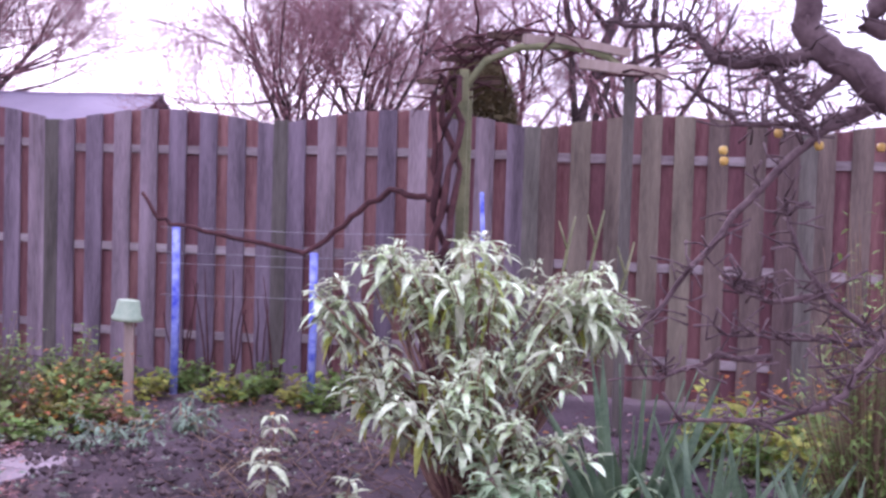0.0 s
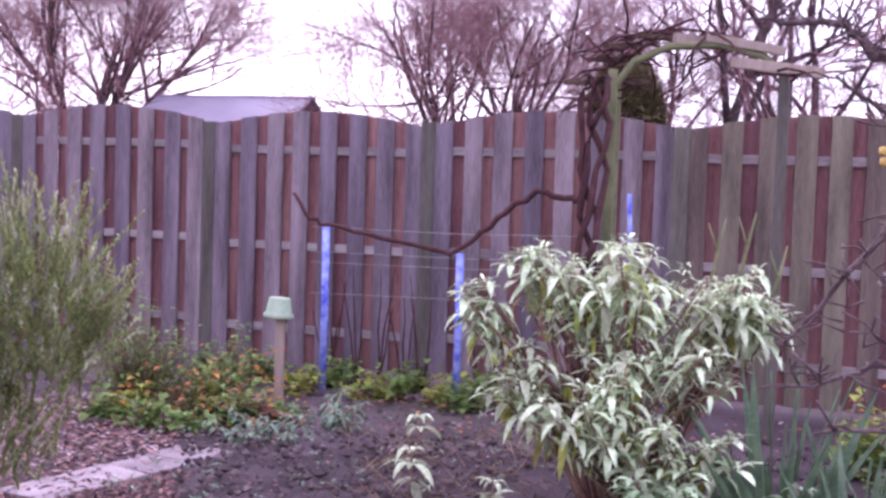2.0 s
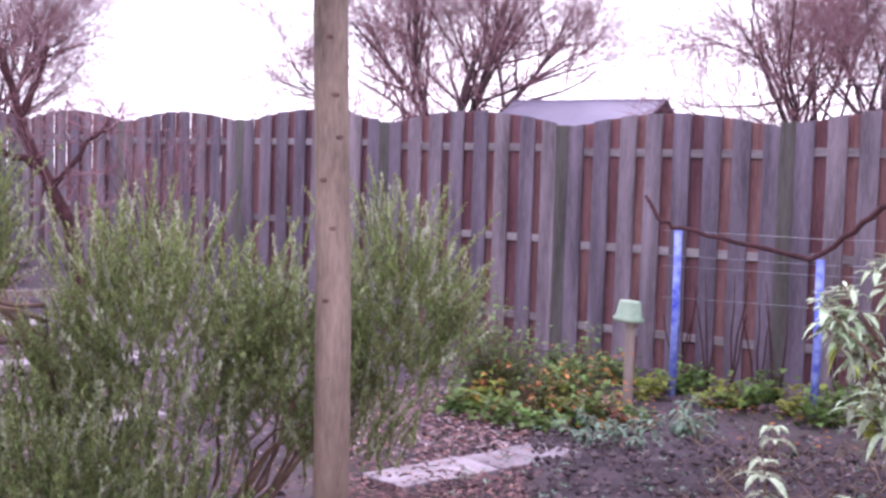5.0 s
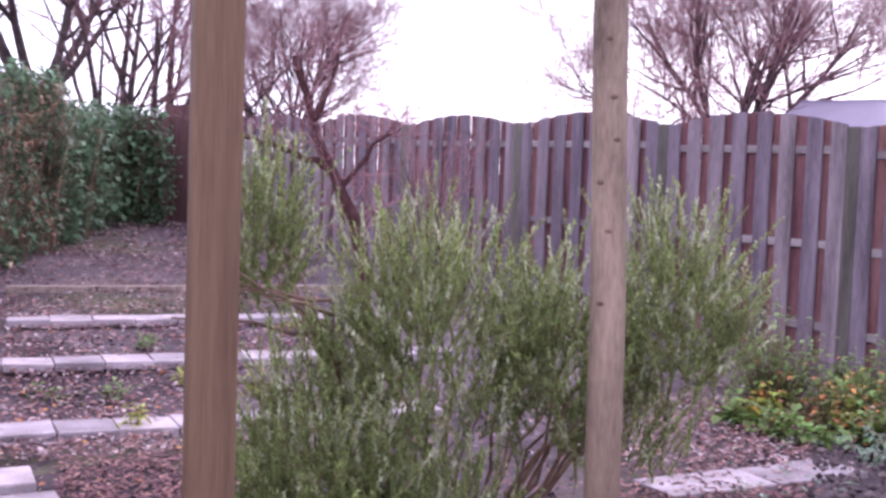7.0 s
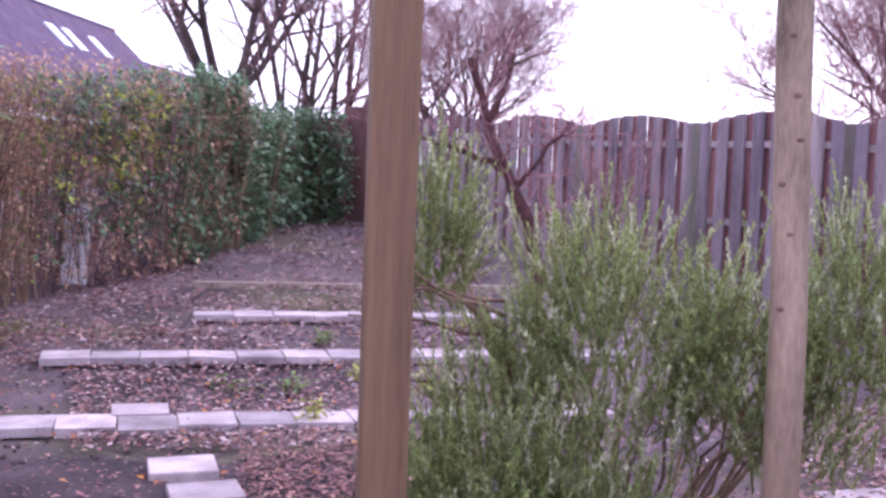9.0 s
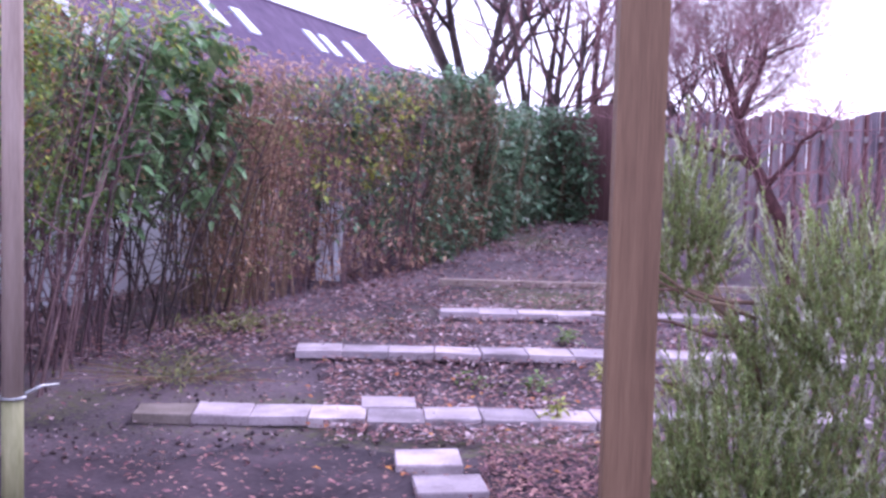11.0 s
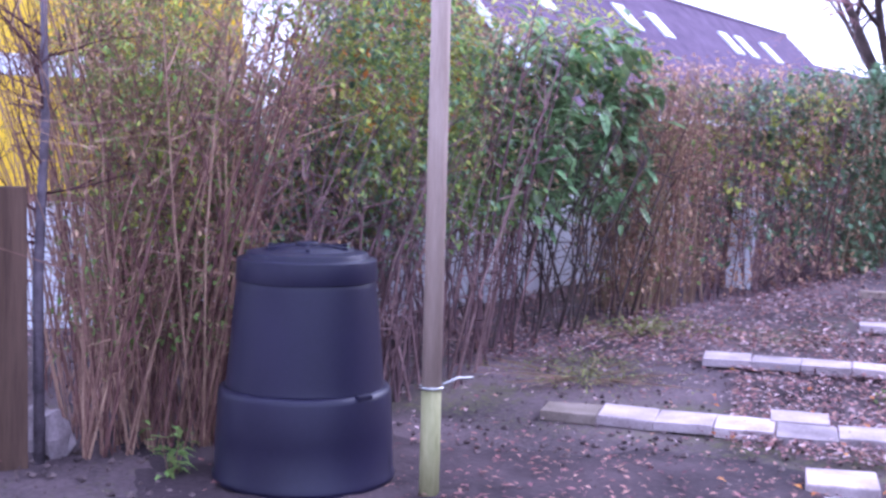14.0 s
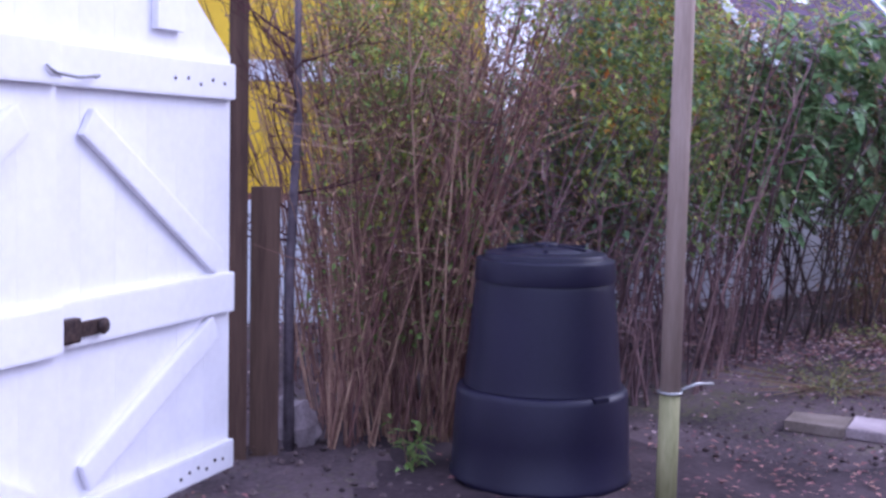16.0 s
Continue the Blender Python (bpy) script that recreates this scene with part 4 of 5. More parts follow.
def build_dome():
    """A dense dark evergreen, clipped round, behind the arch."""
    rng = random.Random(70)
    p = at(-0.95, 11.5)
    t = thing("evergreen", p, "dark olive evergreen with a rounded top behind the fence", "shrub")
    core = Tubes()
    core.add([(0, 0, 0), (0, 0, 1.2), (0, 0, 2.3)], [0.08, 0.06, 0.02], 6)
    part("trunk", core.mesh("trunk"), M_BARK, t)
    lv = Leaves()
    for i in range(13000):
        d = rand_dir(rng, -0.6, 1.0)
        r = 0.42 * rng.uniform(0.7, 1.03)
        o = Vector((d.x * r * 0.85, d.y * r * 0.85, 2.0 + d.z * r * 1.6))
        lv.add(o, d + rand_dir(rng) * 0.5, 0.08, 0.04, 0.2)
    part("crown", lv.mesh("crown"), L_OLIVE, t, kind="stuff")


build_dome()


# ---- small things by the hedge and on the path ----
def build_hedge_extras():
    rng = random.Random(75)
    t = thing("sapling", at(97.1, 5.35), "thin pale-barked sapling with bare dark twigs", "tree")
    tr, tw = Tubes(), Tubes()
    tr.add([(0, 0, -0.05), (0.03, 0.0, 0.8), (0.0, 0.03, 1.5), (0.02, 0.02, 2.4)], [0.026, 0.023, 0.019, 0.010], 8)
    for i in range(16):
        z = rng.uniform(0.9, 2.3)
        grow(rng, tr, tw, Vector((0.01, 0.02, z)), rand_dir(rng, 0.1, 0.8), rng.uniform(0.3, 0.6), 0.008, 2, 4, 0.6, 3)
    part("trunk", tr.mesh("trunk"), M_BIRCH, t)
    part("crown", tw.mesh("crown"), M_VINE, t, kind="stuff")
    v, f = lathe([(0.06, 0), (0.085, 0.02), (0.09, 0.07), (0.06, 0.12), (0.015, 0.135)], 12, 0.7)
    v = [Vector(q) * (1 + 0.35 * noise.noise(Vector(q) * 14)) for q in v]
    v = [q * 1.7 for q in v]
    p = at(96.6, 5.5)
    solid("stone", mesh_of("stone", v, f), M_SLAB, pose(p.x, p.y, -0.01, 12, 5, 30), "rough pale stone at the foot of the hedge", "stone")
    p = grounded(63.9, 10.6)
    solid("pale_board", box(0.22, 0.04, 0.74, 0.006), M_PALE, pose(p.x, p.y, p.z - 0.03, 0, 3, 64), "pale board standing behind the brown hedge", "board")


build_hedge_extras()


build_fruit_tree()


# ---- arch with the vine ----
def build_arch():
    D = 6.9
    t = thing("garden_arch", at(-4, D), "rustic timber garden arch with slats over its top", "garden arch", turn=-4)
    org = at(-4, D)
    inv = pose(*org, 0, 0, -4).inverted()

    def loc(b, z, d=D):
        return inv @ at(b, d, z)

    def el(b, e, d=D):
        return loc(b, 1.4 + d * math.tan(radians(e)), d)

    def beam(name, p, q, w, h, mat, label=""):
        v = q - p
        m = Matrix.Translation((p + q) / 2) @ v.to_track_quat("X", "Z").to_matrix().to_4x4()
        part(name, box(v.length, w, h, 0.006, False), mat, t, label, m)

    for b, d in ((-0.3, D), (-8.2, D), (-0.5, D + 0.6), (-8.3, D + 0.6)):
        p = loc(b, 0, d)
        part("upright", box(0.055, 0.055, 2.15, 0.006), M_BOW if b > -2 else M_POST, t, place=pose(p.x, p.y, -0.05))
    curve = Tubes()
    curve.add([el(0.1, 3.4), el(-0.3, 4.9), el(-1.3, 6.2), el(-2.9, 6.9), el(-5.2, 7.0), el(-7.2, 6.5), el(-8.3, 5.6)], [0.022] * 7, 8)
    part("bow", curve.mesh("bow"), M_BOW, t, "bent greenish bow of the arch")
    beam("slat", el(1.9, 5.15), el(-2.0, 5.2, D + 0.3), 0.05, 0.03, M_DARKPOST)
    beam("slat", el(0.8, 6.25), el(-1.6, 6.3, D + 0.4), 0.05, 0.03, M_DARKPOST)
    beam("slat", el(0.1, 6.9), el(-2.0, 7.0, D + 0.4), 0.05, 0.03, M_DARKPOST)
    beam("slat", el(-1.5, 7.45), el(-4.6, 7.2, D + 0.4), 0.06, 0.04, M_DARKPOST)
    beam("slat", el(-3.1, 7.3), el(-7.0, 6.8, D + 0.2), 0.06, 0.06, M_POLE)
    beam("slat", el(-4.6, 7.35), el(-8.2, 6.7), 0.06, 0.05, M_POLE)
    beam("slat", el(-5.8, 6.2), el(-10.0, 5.7), 0.07, 0.06, M_POLE)


build_arch()


def build_vine():
    rng = random.Random(80)
    base = near_fence(0.55, 1.35, 0)
    t = thing("grapevine", base, "bare grapevine with a twisted trunk and long trained canes", "grapevine")
    cn = Tubes()
    for k in range(4):
        pts = []
        for i in range(16):
            z = 0.05 + 2.0 * i / 15
            a = i * 0.75 + k * 1.7
            r = 0.055 + 0.05 * math.sin(i * 0.9 + k)
            pts.append((math.cos(a) * r + 0.03 * k - 0.05, math.sin(a) * r * 0.6, z))
        tr = Tubes()
        tr.add(pts, [0.025 - 0.0005 * i + 0.003 * math.sin(i * 1.9 + k) for i in range(16)], 7)
        part("trunk", tr.mesh("trunk"), M_VINE, t, "twisted dark vine trunk")

    def P(b, e):
        d = 7.2 / math.cos(radians(b + 12))
        return at(b, d, 1.4 + d * math.tan(radians(e))) - base

    arm = [P(1.0, -0.5), P(1.7, -0.4), P(3.2, -0.2), P(4.6, -1.2), P(5.8, -2.3), P(7.2, -3.2), P(9.8, -2.85), P(12.0, -2.35), P(13.6, -2.0), P(14.4, -1.6), P(14.9, -0.6)]
    w = wobble(arm, rng, 0.015, 3)
    cn.add(w, [0.024 - 0.0004 * i for i in range(len(w))], 6)
    for i in range(56):
        b = rng.uniform(-7.5, 0.0) if i < 26 else rng.uniform(-1.9, 0.7)
        e = 5.4 + 1.7 * math.sin(math.pi * (b + 7.5) / 9) + rng.uniform(-0.5, 0.6) if i < 26 else 4.3 + 1.15 * (0.7 - b) + rng.uniform(-0.5, 0.5)
        o = P(b, e) + Vector((0, -0.35, 0))
        w = [o]
        h = rand_dir(rng, -0.2, 0.4)
        for j in range(4):
            h = (h + rand_dir(rng) * 0.5).normalized()
            w.append(w[-1] + h * (0.12 if i < 26 else 0.07))
        cn.add(w, [0.009, 0.008, 0.007, 0.005, 0.003], 4)
    for b in (4.7, 5.6, 8.4, 9.3, 10.6, 11.6, 13.0):
        # low bushes of bare canes at the foot of the fence
        lo = near_fence(b, 0.4, -0.05) - base
        for m in range(3):
            hi = near_fence(b + rng.uniform(-0.9, 0.9), 0.4, rng.uniform(0.45, 0.85)) - base
            w = wobble([lo, hi], rng, 0.012, 4)
            cn.add(w, [0.009, 0.008, 0.007, 0.005, 0.003], 5)
    part("cane_mass", cn.mesh("cane_mass"), M_VINE, t, kind="stuff")
    for k, (b, top, lo) in enumerate(((13.3, -2.2, -8.6), (6.75, -3.3, -8.6), (-1.55, -0.1, -8.0))):
        d = 7.15 / math.cos(radians(b + 12))
        tb = Tubes()
        h = 1.4 + d * math.tan(radians(top))
        thick = 0.026 if b > 0 else 0.014
        tb.add([(0, 0, -0.05), (0.005, 0, h * 0.5), (0 if b > 0 else -0.03, 0, h)], [thick] * 3, 10)
        q = at(b, d)
        solid("vine_stake", tb.mesh("vine_stake"), M_BLUE, pose(*q), "blue and white flaking painted stake under the vine", "stake", "blue vine stakes")
    ws = Tubes()
    for e in (-2.2, -3.4, -3.9, -5.4):
        ws.add([P(14.0, e) + base, P(6.4, e - 0.15) + base, P(-1.5, e) + base], [0.0015] * 3, 4)
    solid("trellis_wire", ws.mesh("trellis_wire"), M_WIRE, pose(0, 0, 0), "thin slack trellis wires between the stakes", "wire")


build_vine()


def build_pot():
    p = at(15.38, 7.3)
    t = thing("stake_with_pot", p, "pale green flower pot upturned on a wooden stake", "flower pot")
    part("stake", box(0.055, 0.045, 0.66, 0.006), M_POLE, t)
    v, f = lathe([(0.112, 0.0), (0.118, 0.006), (0.118, 0.03), (0.103, 0.034), (0.082, 0.15), (0.078, 0.155), (0.03, 0.156)], 24)
    part("pot", mesh_of("pot", v, f, True), M_POT, t, "upturned pale green plastic pot", pose(-0.015, 0, 0.55, 0, 4, 0) @ Matrix.Scale(0.8, 4))


build_pot()


# ---- shrubs ----
def build_sage(seed, place, radius, height, tips, leaf, label, name="shrub", mat=None):
    """Felted grey-green shrub: shoots that end in whorls of long hanging leaves."""
    rng = random.Random(seed)
    t = thing(name, place, label, "shrub")
    st, lv = Tubes(), Leaves()
    for i in range(tips):
        d = rand_dir(rng, 0.0, 0.9)
        r = rng.uniform(0.6, 1.05)
        hor = math.hypot(d.x, d.y)
        grow_out = hor ** -0.35 if hor > 0.05 else 1.0
        tip = Vector((d.x * radius * r * grow_out, d.y * radius * r * grow_out, height * (0.2 + 0.8 * d.z ** 0.6 * r) + rng.uniform(-0.09, 0.05)))
        low = Vector((d.x * radius * 0.25, d.y * radius * 0.25, tip.z * 0.45))
        st.add([(d.x * 0.08, d.y * 0.08, -0.03), low, tip], [0.011, 0.008, 0.004], 4)
        for ring, n, up, k in ((0.0, 6, 0.75, 0.75), (0.05, 7, 0.25, 1.0), (0.12, 6, -0.05, 1.0), (0.2, 4, -0.2, 0.8)):
            o = tip.lerp(low, ring / max(0.05, (tip - low).length))
            a0 = rng.uniform(0, 6.28)
            for j in range(n):
                a = a0 + 6.283 * j / n + rng.uniform(-0.25, 0.25)
                h = Vector((math.cos(a), math.sin(a), up + rng.uniform(-0.2, 0.2)))
                s = leaf * k * rng.uniform(0.65, 1.15)
                lv.add(o + h * 0.01, h, s, s * 0.27, rng.uniform(0.35, 0.95), fine=True)
    part("stem_mass", st.mesh("stem_mass"), M_REED, t, kind="stuff")
    part("foliage", lv.mesh("foliage"), mat or L_SAGE, t, "pale felted hanging leaves", kind="stuff")
    return t


def build_felted_shrub():
    """The large felted shrub: open lobes of leafy shoots on bare brown stems."""
    rng = random.Random(90)
    t = thing("shrub", at(-1.3, 4.9), "large shrub with pale felted grey-green hanging leaves", "shrub", turn=-1.3)
    st, lv, yl = Tubes(), Leaves(), Leaves()
    lobes = (
        (-0.62, 0.0, 0.86, 0.10, 0.14, 0.20, 9),
        (-0.38, 0.05, 1.10, 0.12, 0.14, 0.10, 8),
        (0.02, 0.0, 1.00, 0.40, 0.40, 0.22, 34),
        (0.05, -0.1, 0.72, 0.50, 0.40, 0.18, 19),
        (0.52, 0.0, 0.96, 0.19, 0.22, 0.17, 17),
        (-0.05, -0.45, 0.50, 0.34, 0.16, 0.18, 14),
        (0.32, -0.45, 0.40, 0.22, 0.16, 0.14, 9),
        (-0.40, -0.1, 0.55, 0.16, 0.2, 0.16, 7),
    )
    for x0, y0, z0, rx, ry, rz, count in lobes:
        for i in range(int(count * 1.45)):
            d = rand_dir(rng, -0.6, 1.0)
            r = rng.uniform(0.35, 1.05)
            tip = Vector((x0 + d.x * rx * r, y0 + d.y * ry * r, z0 + d.z * rz * r))
            low = Vector((x0 * 0.45, y0 * 0.45, tip.z * 0.5)) + rand_dir(rng) * 0.06
            st.add(wobble([(x0 * 0.1, y0 * 0.1, -0.03), low, tip], rng, 0.012, 3), [0.011, 0.010, 0.009, 0.008, 0.006, 0.005, 0.003], 4)
            big = rng.uniform(0.55, 1.15)
            for ring, n, up, k in ((0.0, 4, 0.8, 0.6), (0.03, 5, 0.35, 1.05), (0.10, 4, 0.0, 1.05), (0.17, 2, -0.2, 0.7), (0.26, 2, 0.1, 0.45), (0.02, 6, 1.2, 0.32), (0.22, 7, 0.4, 0.32), (0.34, 7, 0.3, 0.32)):
                o = tip.lerp(low, ring / max(0.05, (tip - low).length))
                a0 = rng.uniform(0, 6.28)
                for j in range(n):
                    a = a0 + 6.283 * j / n + rng.uniform(-0.3, 0.3)
                    h = Vector((math.cos(a), math.sin(a), up + rng.uniform(-0.2, 0.2)))
                    s = 0.13 * k * big * rng.uniform(0.65, 1.15)
                    old = ring > 0.05 and rng.random() < 0.14
                    (yl if old else lv).add(o + h * 0.01, h, s, s * 0.28, rng.uniform(0.9, 1.3) if old else rng.uniform(0.2, 0.95), fine=True)
    part("stem_mass", st.mesh("stem_mass"), M_RUSSET, t, kind="stuff")
    part("foliage", lv.mesh("foliage"), L_SAGE, t, "pale felted hanging leaves", kind="stuff")
    part("old_foliage", yl.mesh("old_foliage"), L_YELLOW, t, "yellowing older leaves", kind="stuff")
    for k, (x, z) in enumerate(((0.38, 1.30), (0.50, 1.33), (0.63, 1.20))):
        sh = Tubes()
        sh.add([(x * 0.8, 0.1, 0.7), (x - 0.01, 0.08, z - 0.14), (x + 0.02, 0.08, z)], [0.008, 0.007, 0.004], 5)
        sh.add([(x - 0.01, 0.08, z - 0.14), (x - 0.05, 0.08, z - 0.02)], [0.006, 0.003], 5)
        part("bare_shoot", sh.mesh("bare_shoot"), M_BOW, t, "bare greenish forked shoot")


build_felted_shrub()
build_sage(91, at(-5.2, 4.35), 0.36, 0.5, 17, 0.15, "lower pale felted shrub growing before a larger one", mat=L_SAGE_LOW)
for s, b, d, r, h, n in ((92, 8.4, 6.1, 0.02, 0.32, 1), (93, 8.7, 5.0, 0.02, 0.36, 1), (94, 4.9, 4.9, 0.03, 0.30, 1), (98, 7.9, 5.3, 0.05, 0.16, 1), (95, 15.4, 6.4, 0.3, 0.17, 9), (96, 12.9, 6.7, 0.28, 0.2, 7), (97, 17.4, 6.3, 0.16, 0.14, 4)):
    build_sage(s, at(b, d), r, h, n, 0.15 if b < 10 else 0.085, "small felted grey-green plant in the bare soil", "small_shrub", L_GREY if b > 10 else None)


def build_rosemary():
    rng = random.Random(100)
    c = at(37.5, 4.55)
    t = thing("rosemary", c, "large spreading rosemary bush with upright needle sprigs", "shrub")
    right = at(37.5 - 90, 1)
    far = at(37.5, 1)
    up = Vector((0, 0, 1))
    st, lv, tips = Tubes(), Leaves(), Leaves()

    def sprig(o, d, length):
        n = int(length / 0.0037)
        tip = o + d * length
        pale = rng.random() < 0.34
        st.add([o, tip], [0.0022, 0.001], 3)
        for i in range(n):
            f = i / n
            q = o.lerp(tip, f)
            s = rng.uniform(0.022, 0.042) * (1.15 - 0.5 * f)
            e = d * 0.7 + rand_dir(rng) * 0.9
            (tips if pale and f > 0.62 else lv).add(q, e, s, 0.0088, 0.0, narrow=True)

    # lobes: sideways, depth, height of the middle, three half-widths, sprigs
    lobes = (
        (-0.05, 0.0, 0.70, 0.52, 0.45, 0.42, 460),
        (-0.45, -0.15, 0.30, 0.42, 0.40, 0.32, 260),
        (0.42, -0.05, 0.60, 0.36, 0.38, 0.36, 230),
        (0.88, 0.05, 0.82, 0.34, 0.34, 0.34, 300),
        (-0.74, 0.1, 1.08, 0.19, 0.24, 0.34, 150),
        (-0.05, -0.45, 0.20, 0.35, 0.22, 0.22, 110),
        (-0.40, -0.55, 0.20, 0.42, 0.22, 0.24, 220),
        (-0.75, -0.1, 0.22, 0.22, 0.25, 0.2, 70),
        (0.70, 0.1, 0.42, 0.30, 0.30, 0.25, 90),
    )
    for x0, y0, z0, rx, ry, rz, count in lobes:
        mid = right * x0 + far * y0 + up * z0
        root = right * x0 * 0.3 + far * y0 * 0.3
        for k in range(4):
            e = mid + (right * rng.uniform(-rx, rx) + far * rng.uniform(-ry, ry) + up * rng.uniform(-0.2, 0.7) * rz) * 0.8
            w = wobble([root - up * 0.05, root.lerp(e, 0.5) + up * 0.05, e], rng, 0.025, 3)
            st.add(w, [0.011 - 0.0013 * m for m in range(len(w))], 5)
        for k in range(count):
            d = rand_dir(rng, -0.75, 1.0)
            r = rng.uniform(0.55, 1.0)
            o = mid + right * d.x * rx * r + far * d.y * ry * r + up * d.z * rz * r
            if o.z < 0.03:
                continue
            lean = (right * d.x * 0.55 + far * d.y * 0.55 + up * (0.9 + 0.3 * d.z) + rand_dir(rng) * 0.45).normalized()
            sprig(o - lean * 0.1, lean, rng.uniform(0.14, 0.30) * (1.6 if d.z > 0.55 else 1.0))
    # a few bare canes that stick out towards the path
    for k in range(5):
        o = right * -0.45 + up * rng.uniform(0.5, 0.9)
        e = o + right * rng.uniform(-0.65, -0.35) + up * rng.uniform(-0.05, 0.3) - far * 0.15
        w = wobble([o, e], rng, 0.02, 4)
        st.add(w, [0.009, 0.008, 0.007, 0.006, 0.004], 5)
    part("branch_mass", st.mesh("branch_mass"), M_REED, t, kind="stuff")
    part("foliage", lv.mesh("foliage"), L_ROSE, t, kind="stuff")
    part("tip_mass", tips.mesh("tip_mass"), L_TIP, t, "pale dry sprig tips", kind="stuff")


build_rosemary()


def leafy_clump(seed, place, r, h, count, size, mat, label, name="plant", category="plant", width=0.6, group=""):
    rng = random.Random(seed)
    t = thing(name, place, label, category, group)
    st, lv = Tubes(), Leaves()
    for i in range(max(6, count // 9)):
        d = rand_dir(rng, 0.15, 1.0)
        tip = Vector((d.x * r, d.y * r, d.z * h)) * rng.uniform(0.5, 1.0)
        st.add([(d.x * r * 0.2, d.y * r * 0.2, -0.02), tip], [0.0032, 0.0015], 3)
        for j in range(9):
            q = tip * rng.uniform(0.12, 1.0) ** 0.8 + rand_dir(rng) * 0.045
            s = size * rng.uniform(0.6, 1.3)
            lv.add(q, rand_dir(rng, -0.2, 0.7), s, s * width, rng.uniform(0, 0.5))
    part("stem_mass", st.mesh("stem_mass"), M_REED, t, kind="stuff")
    part("foliage", lv.mesh("foliage"), mat, t, kind="stuff")
    return t


leafy_clump(110, at(21.9, 7.3), 0.42, 0.82, 1500, 0.05, L_GREEN, "low green and brown bush beside the tall rosemary", "bush", "bush")
leafy_clump(111, at(17.9, 7.3), 0.4, 0.55, 800, 0.055, L_GREEN, "low leafy bush before the fence", "bush", "bush")
leafy_clump(112, at(19.6, 7.15), 0.5, 0.42, 420, 0.045, L_MOSS, "low olive-brown withered bush before the fence", "bush", "bush")
for i in range(16):
    b = 19 - i * 1.15 + 0.4 * math.sin(i * 2.3)
    leafy_clump(120 + i, near_fence(b, 0.75 + 0.25 * math.sin(i * 1.9), 0), 0.26, 0.24, 150, 0.065, (L_GREEN, L_YELLOW, L_GREEN)[i % 3], "low green leaves at the foot of the fence", "ground_plant", "plant", 0.8, "plants along the fence")
for i in range(9):
    leafy_clump(200 + i, at(23.5 - i * 1.0, 6.85 + 0.3 * math.sin(i * 2.7)), 0.2, 0.2 + 0.1 * math.sin(i * 1.3), 150, 0.065, (L_GREEN, L_YELLOW, L_GREEN, L_BROWN)[i % 4], "low broad-leaved plant with green and withered leaves", "ground_plant", "plant", 0.85, "plants beside the slabs")
flecks = Leaves()
fr = random.Random(77)
for i in range(380):
    b = fr.uniform(15, 23) if i % 2 else fr.uniform(-20, -12)
    flecks.add(at(b, fr.uniform(6.6, 7.4), 0.03 + 0.35 * fr.random() ** 2), rand_dir(fr, -0.2, 0.6), 0.05, 0.04, 0.2)
solid("orange_leaf_flecks", flecks.mesh("orange_leaf_flecks"), L_ORANGE, pose(0, 0, 0), "orange autumn leaves caught among low plants", "leaf litter", kind="stuff")
for i in range(9):
    leafy_clump(140 + i, at(-12.5 - i * 0.95, 6.3 + 0.5 * math.sin(i * 2.1)), 0.28, 0.42, 170, 0.075, L_YELLOW if i % 2 else L_GREEN, "yellow-green broad-leaved plant before the fence", "ground_plant", "plant", 0.85, "broad-leaved plants")
for i in range(5):
    leafy_clump(152 + i, at(-11 - i * 2.3, 4.2 + 0.35 * math.sin(i * 2.9)), 0.3, 0.22, 190, 0.06, L_GREEN if i % 2 else L_YELLOW, "low green leaves among sword-leaved plants", "ground_plant", "plant", 0.8, "low plants under the apple tree")
leafy_clump(160, at(-20.0, 5.0), 0.42, 1.5, 3000, 0.07, L_GREEN, "drooping green evergreen bush beside the apple tree", "bush", "bush", 0.25)


for i, (b, d, r, h) in enumerate(((52.6, 6.15, 0.10, 0.2), (53.4, 6.9, 0.12, 0.16), (45.2, 8.9, 0.16, 0.2), (52.0, 8.2, 0.12, 0.12), (47.0, 7.0, 0.14, 0.18), (44.5, 6.3, 0.15, 0.25), (50.0, 7.3, 0.2, 0.06), (56.5, 7.0, 0.3, 0.04))):
    leafy_clump(180 + i, grounded(b, d), r, h, 70, 0.055, L_YELLOW if i % 2 == 0 else L_GREEN, "small yellow-green weed on the leaf-strewn path", "weed", "weed", 0.5, "weeds on the path")
leafy_clump(190, grounded(71.0, 7.3), 0.95, 0.07, 1100, 0.045, L_MOSS, "flat patch of moss and grass beside the hedge", "moss_patch", "moss", 0.25)
leafy_clump(191, grounded(91.0, 5.05), 0.1, 0.26, 9, 0.08, L_GREEN, "few fresh green leaves by the compost bin", "weed", "weed", 0.3)
leafy_clump(192, grounded(68.0, 8.6), 0.9, 0.07, 600, 0.05, L_MOSS, "low yellowing weeds under the hedge", "weed", "weed", 0.5)


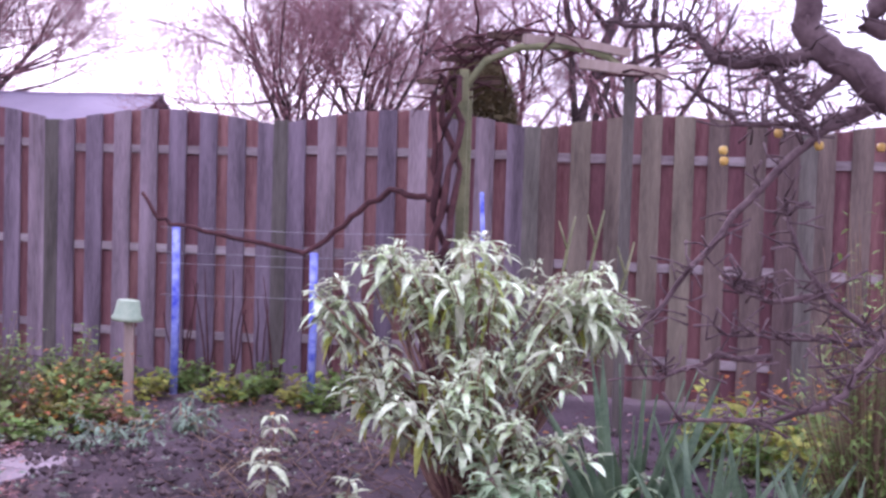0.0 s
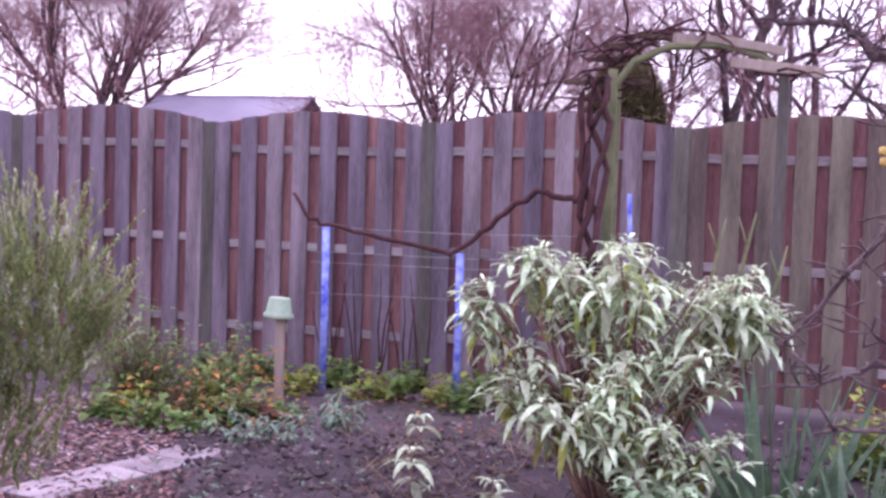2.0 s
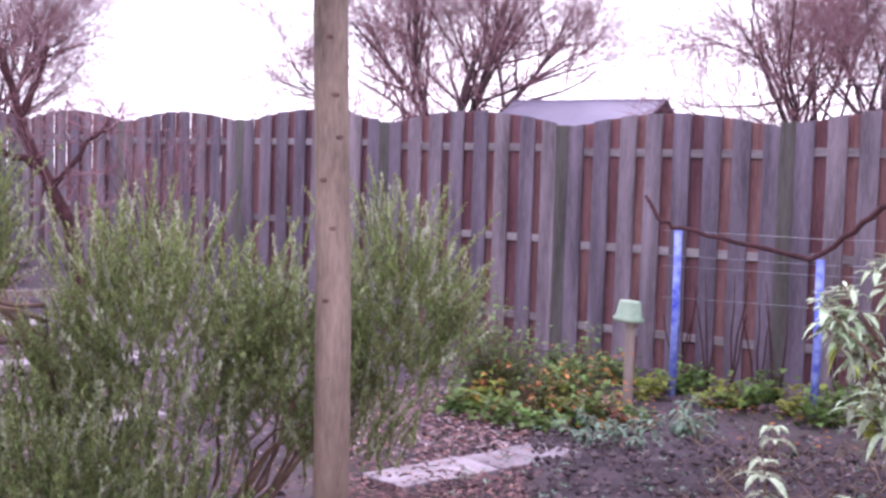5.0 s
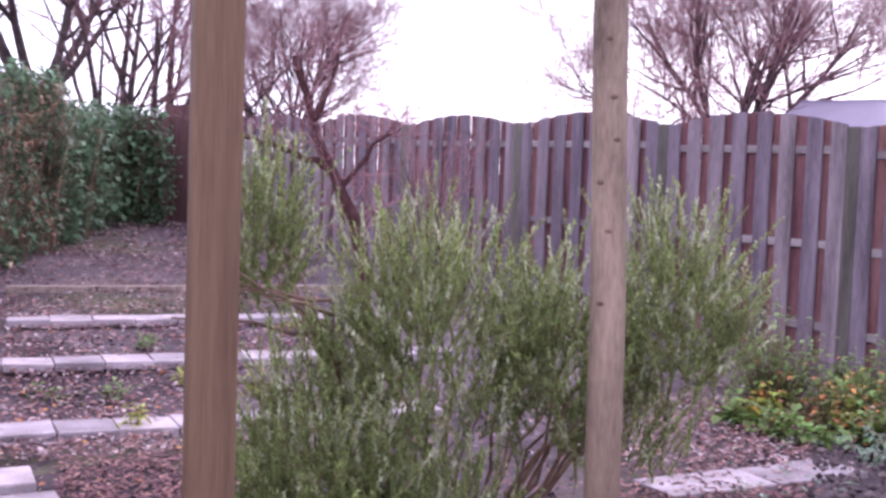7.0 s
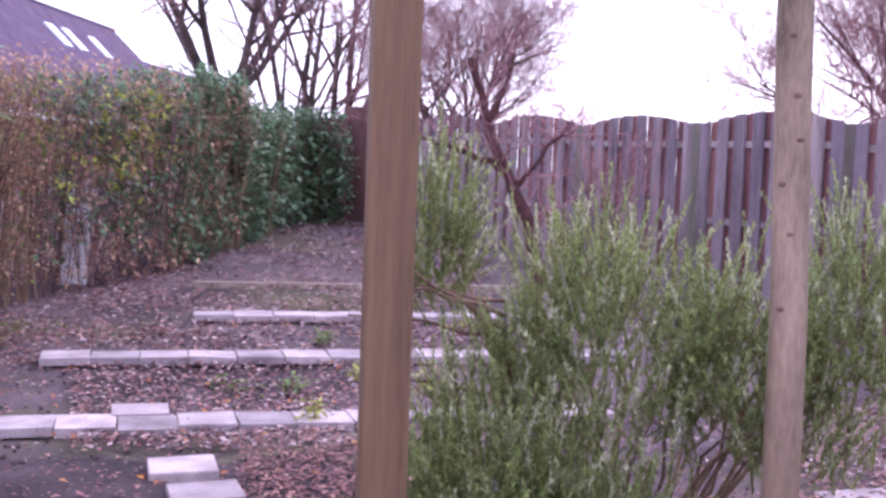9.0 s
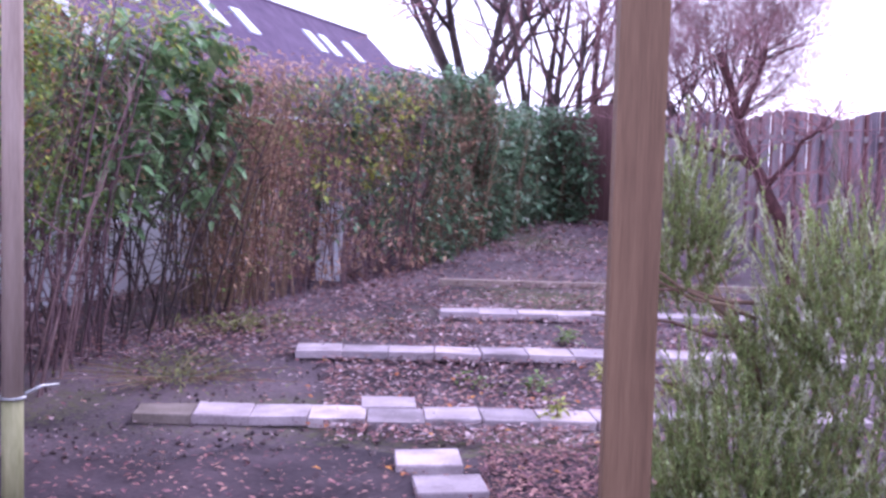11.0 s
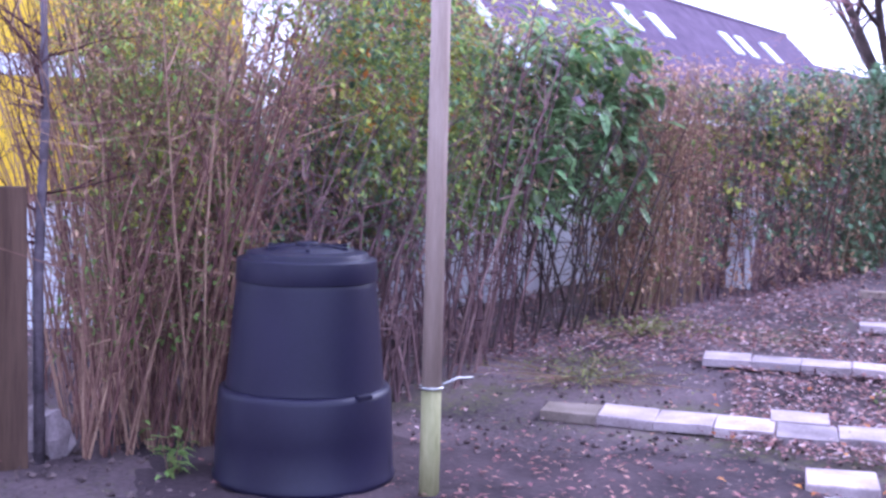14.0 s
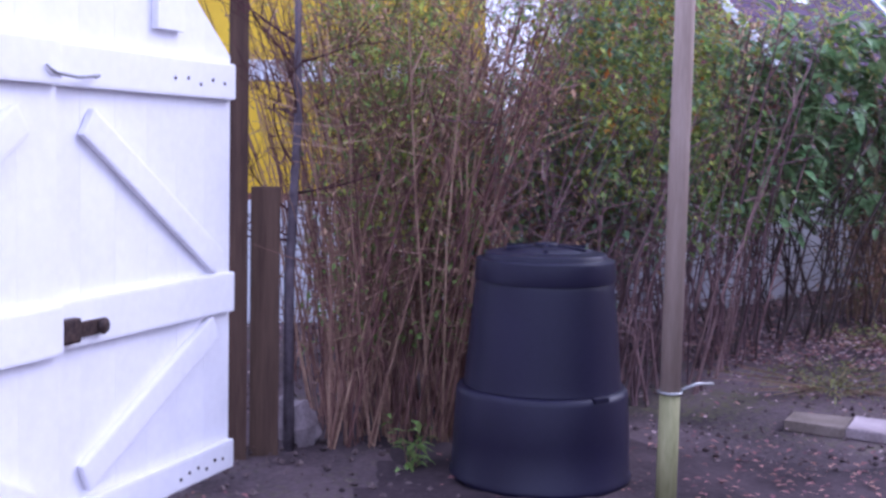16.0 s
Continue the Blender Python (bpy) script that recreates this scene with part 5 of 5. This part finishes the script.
def sword_plant(seed, place, n, length, label):
    rng = random.Random(seed)
    t = thing("iris", place, label, "plant", "sword-leaved plants")
    for i in range(n):
        a = rng.uniform(0, 6.28)
        lean = rng.uniform(0.05, 0.55)
        L = length * rng.uniform(0.6, 1.05)
        w = rng.uniform(0.018, 0.032)
        o = Vector((math.cos(a), math.sin(a), 0)) * rng.uniform(0, 0.12)
        d = Vector((math.cos(a) * lean, math.sin(a) * lean, 1)).normalized()
        s = d.cross(rand_dir(rng)).normalized()
        nn = s.cross(d) * 0.004
        vs, fs = [], []
        for k in range(5):
            f = k / 4
            c = o + d * L * f + Vector((math.cos(a), math.sin(a), -0.3)) * lean * 0.25 * f * f * L
            ww = w * (1 - f ** 2.5) + 0.001
            vs += [c - s * ww, c + nn, c + s * ww, c - nn]
        for k in range(4):
            for j in range(4):
                fs.append((k * 4 + j, k * 4 + (j + 1) % 4, k * 4 + 4 + (j + 1) % 4, k * 4 + 4 + j))
        part("leaf", mesh_of("leaf", vs, fs), L_IRIS, t)


sword_plant(170, at(-8.9, 4.6), 26, 0.78, "clump of upright grey-green sword leaves")
sword_plant(171, at(-12.4, 4.3), 24, 0.6, "clump of spreading grey-green sword leaves")
sword_plant(172, at(-15.5, 4.5), 20, 0.55, "clump of spreading grey-green sword leaves")
sword_plant(173, at(-18.5, 4.1), 18, 0.5, "clump of spreading grey-green sword leaves")


# ---- apple tree ----
def build_apple():
    rng = random.Random(180)
    D = 3.4
    base = at(-28.0, 3.3)
    t = thing("apple_tree", base, "bare old apple tree with knobbly spurred branches", "tree")

    def P(b, e, d=D):
        return at(b, d, 1.4 + d * math.tan(radians(e))) - base

    tr, tw = Tubes(), Tubes()
    trunk = [(0, 0, -0.1), (0.02, 0.02, 0.6), P(-27, -5, 3.35), P(-24.0, 1.6, 3.4)]
    tr.add(wobble(trunk, rng, 0.01, 3), [0.10, 0.095, 0.09, 0.085, 0.08, 0.078, 0.075, 0.072, 0.07, 0.065], 10)
    limbs = [
        ([P(-24.0, 1.6), P(-21.5, 3.8), P(-20.0, 4.9), P(-18.6, 6.0), P(-17.0, 6.9), P(-16.3, 7.9), P(-16.2, 10.5)], 0.056, 0.036),
        ([P(-17.0, 6.8), P(-15.2, 6.5), P(-13.6, 6.25), P(-12.1, 6.5), P(-11.4, 7.4), P(-10.6, 7.9), P(-8.5, 8.0), P(-7.0, 8.2)], 0.022, 0.006),
        ([P(-24.0, 1.7), P(-20.6, 4.6), P(-18.2, 4.0), P(-16.8, 3.0), P(-14.1, 0.05), P(-12.0, -2.6), P(-10.2, -5.2), P(-8.7, -6.9)], 0.018, 0.005),
        ([P(-26.4, -6), P(-20.2, -6.3), P(-18.0, -4.6), P(-16.8, -3.2), P(-15.8, -1.2), P(-15.6, 0.1)], 0.011, 0.004),
        ([P(-26.2, -6.0), P(-20.0, -6.5), P(-17.0, -6.6), P(-14.6, -6.4), P(-13.0, -6.5)], 0.008, 0.003),
        ([P(-20.4, -6.0, 3.3), P(-19.6, -7.4, 3.2), P(-18.6, -9.0, 3.1), P(-15.5, -10.4, 3.1), P(-13.2, -10.6, 3.1), P(-10.3, -10.9, 3.1)], 0.013, 0.004),
        ([P(-18.2, 6.2), P(-16.4, 4.2), P(-15.2, 5.4), P(-15.0, 6.6)], 0.016, 0.007),
        ([P(-20.0, 4.6), P(-16.9, 3.1), P(-15.3, 4.6), P(-14.6, 5.8), P(-14.2, 6.6)], 0.014, 0.006),
        ([P(-15.4, -7.4), P(-12.9, -7.5), P(-10.8, -8.6), P(-9.0, -8.8)], 0.010, 0.004),
        ([P(-19.6, 9.5), P(-19.0, 8.0), P(-20.8, 7.4)], 0.03, 0.03),
        ([P(-16.4, 3.4), P(-13.4, 3.6), P(-12.0, 4.4), P(-10.5, 5.6)], 0.010, 0.004),
        ([P(-17.6, -4.4), P(-15.2, -4.8), P(-13.6, -4.2), P(-12.9, -3.6)], 0.010, 0.004),
    ]
    for pts, r0, r1 in limbs:
        w = wobble(pts, rng, 0.008, 3)
        n = len(w)
        tr.add(w, [r0 + (r1 - r0) * i / (n - 1) for i in range(n)], 8)
        for i in range(1, n):
            for k in range(6 if r0 < 0.05 else 2):
                if rng.random() < 0.6:
                    o = w[i - 1].lerp(w[i], rng.random())
                    d = rand_dir(rng, -0.3, 0.8)
                    L = rng.uniform(0.025, 0.15)
                    m = o + d * L * 0.5
                    e = m + (d + rand_dir(rng) * 0.6).normalized() * L * 0.5
                    tw.add([o, m, e], [0.0035, 0.0025, 0.004], 5)
                    if L > 0.1:
                        tw.add([m, m + rand_dir(rng) * 0.06], [0.0025, 0.0035], 4)
    part("trunk", tr.mesh("trunk"), M_APPLEWOOD, t)
    part("spur_mass", tw.mesh("spur_mass"), M_APPLEWOOD, t, "short knobbly fruit spurs", kind="stuff")
    for b, e in ((-12.72, 2.3), (-12.78, 1.8), (-17.04, 2.6), (-19.74, 2.57), (-15.2, 3.15), (-18.7, -6.4)):
        v, f = lathe([(0.003, 0), (0.008, -0.002), (0.012, 0.005), (0.013, 0.011), (0.0105, 0.02), (0.004, 0.0225), (0.0015, 0.019)], 14)
        part("apple", mesh_of("apple", v, f, True), M_APPLE, t, "small withered yellow apple", Matrix.Translation(P(b, e) - Vector((0, 0, 0.015))))


build_apple()
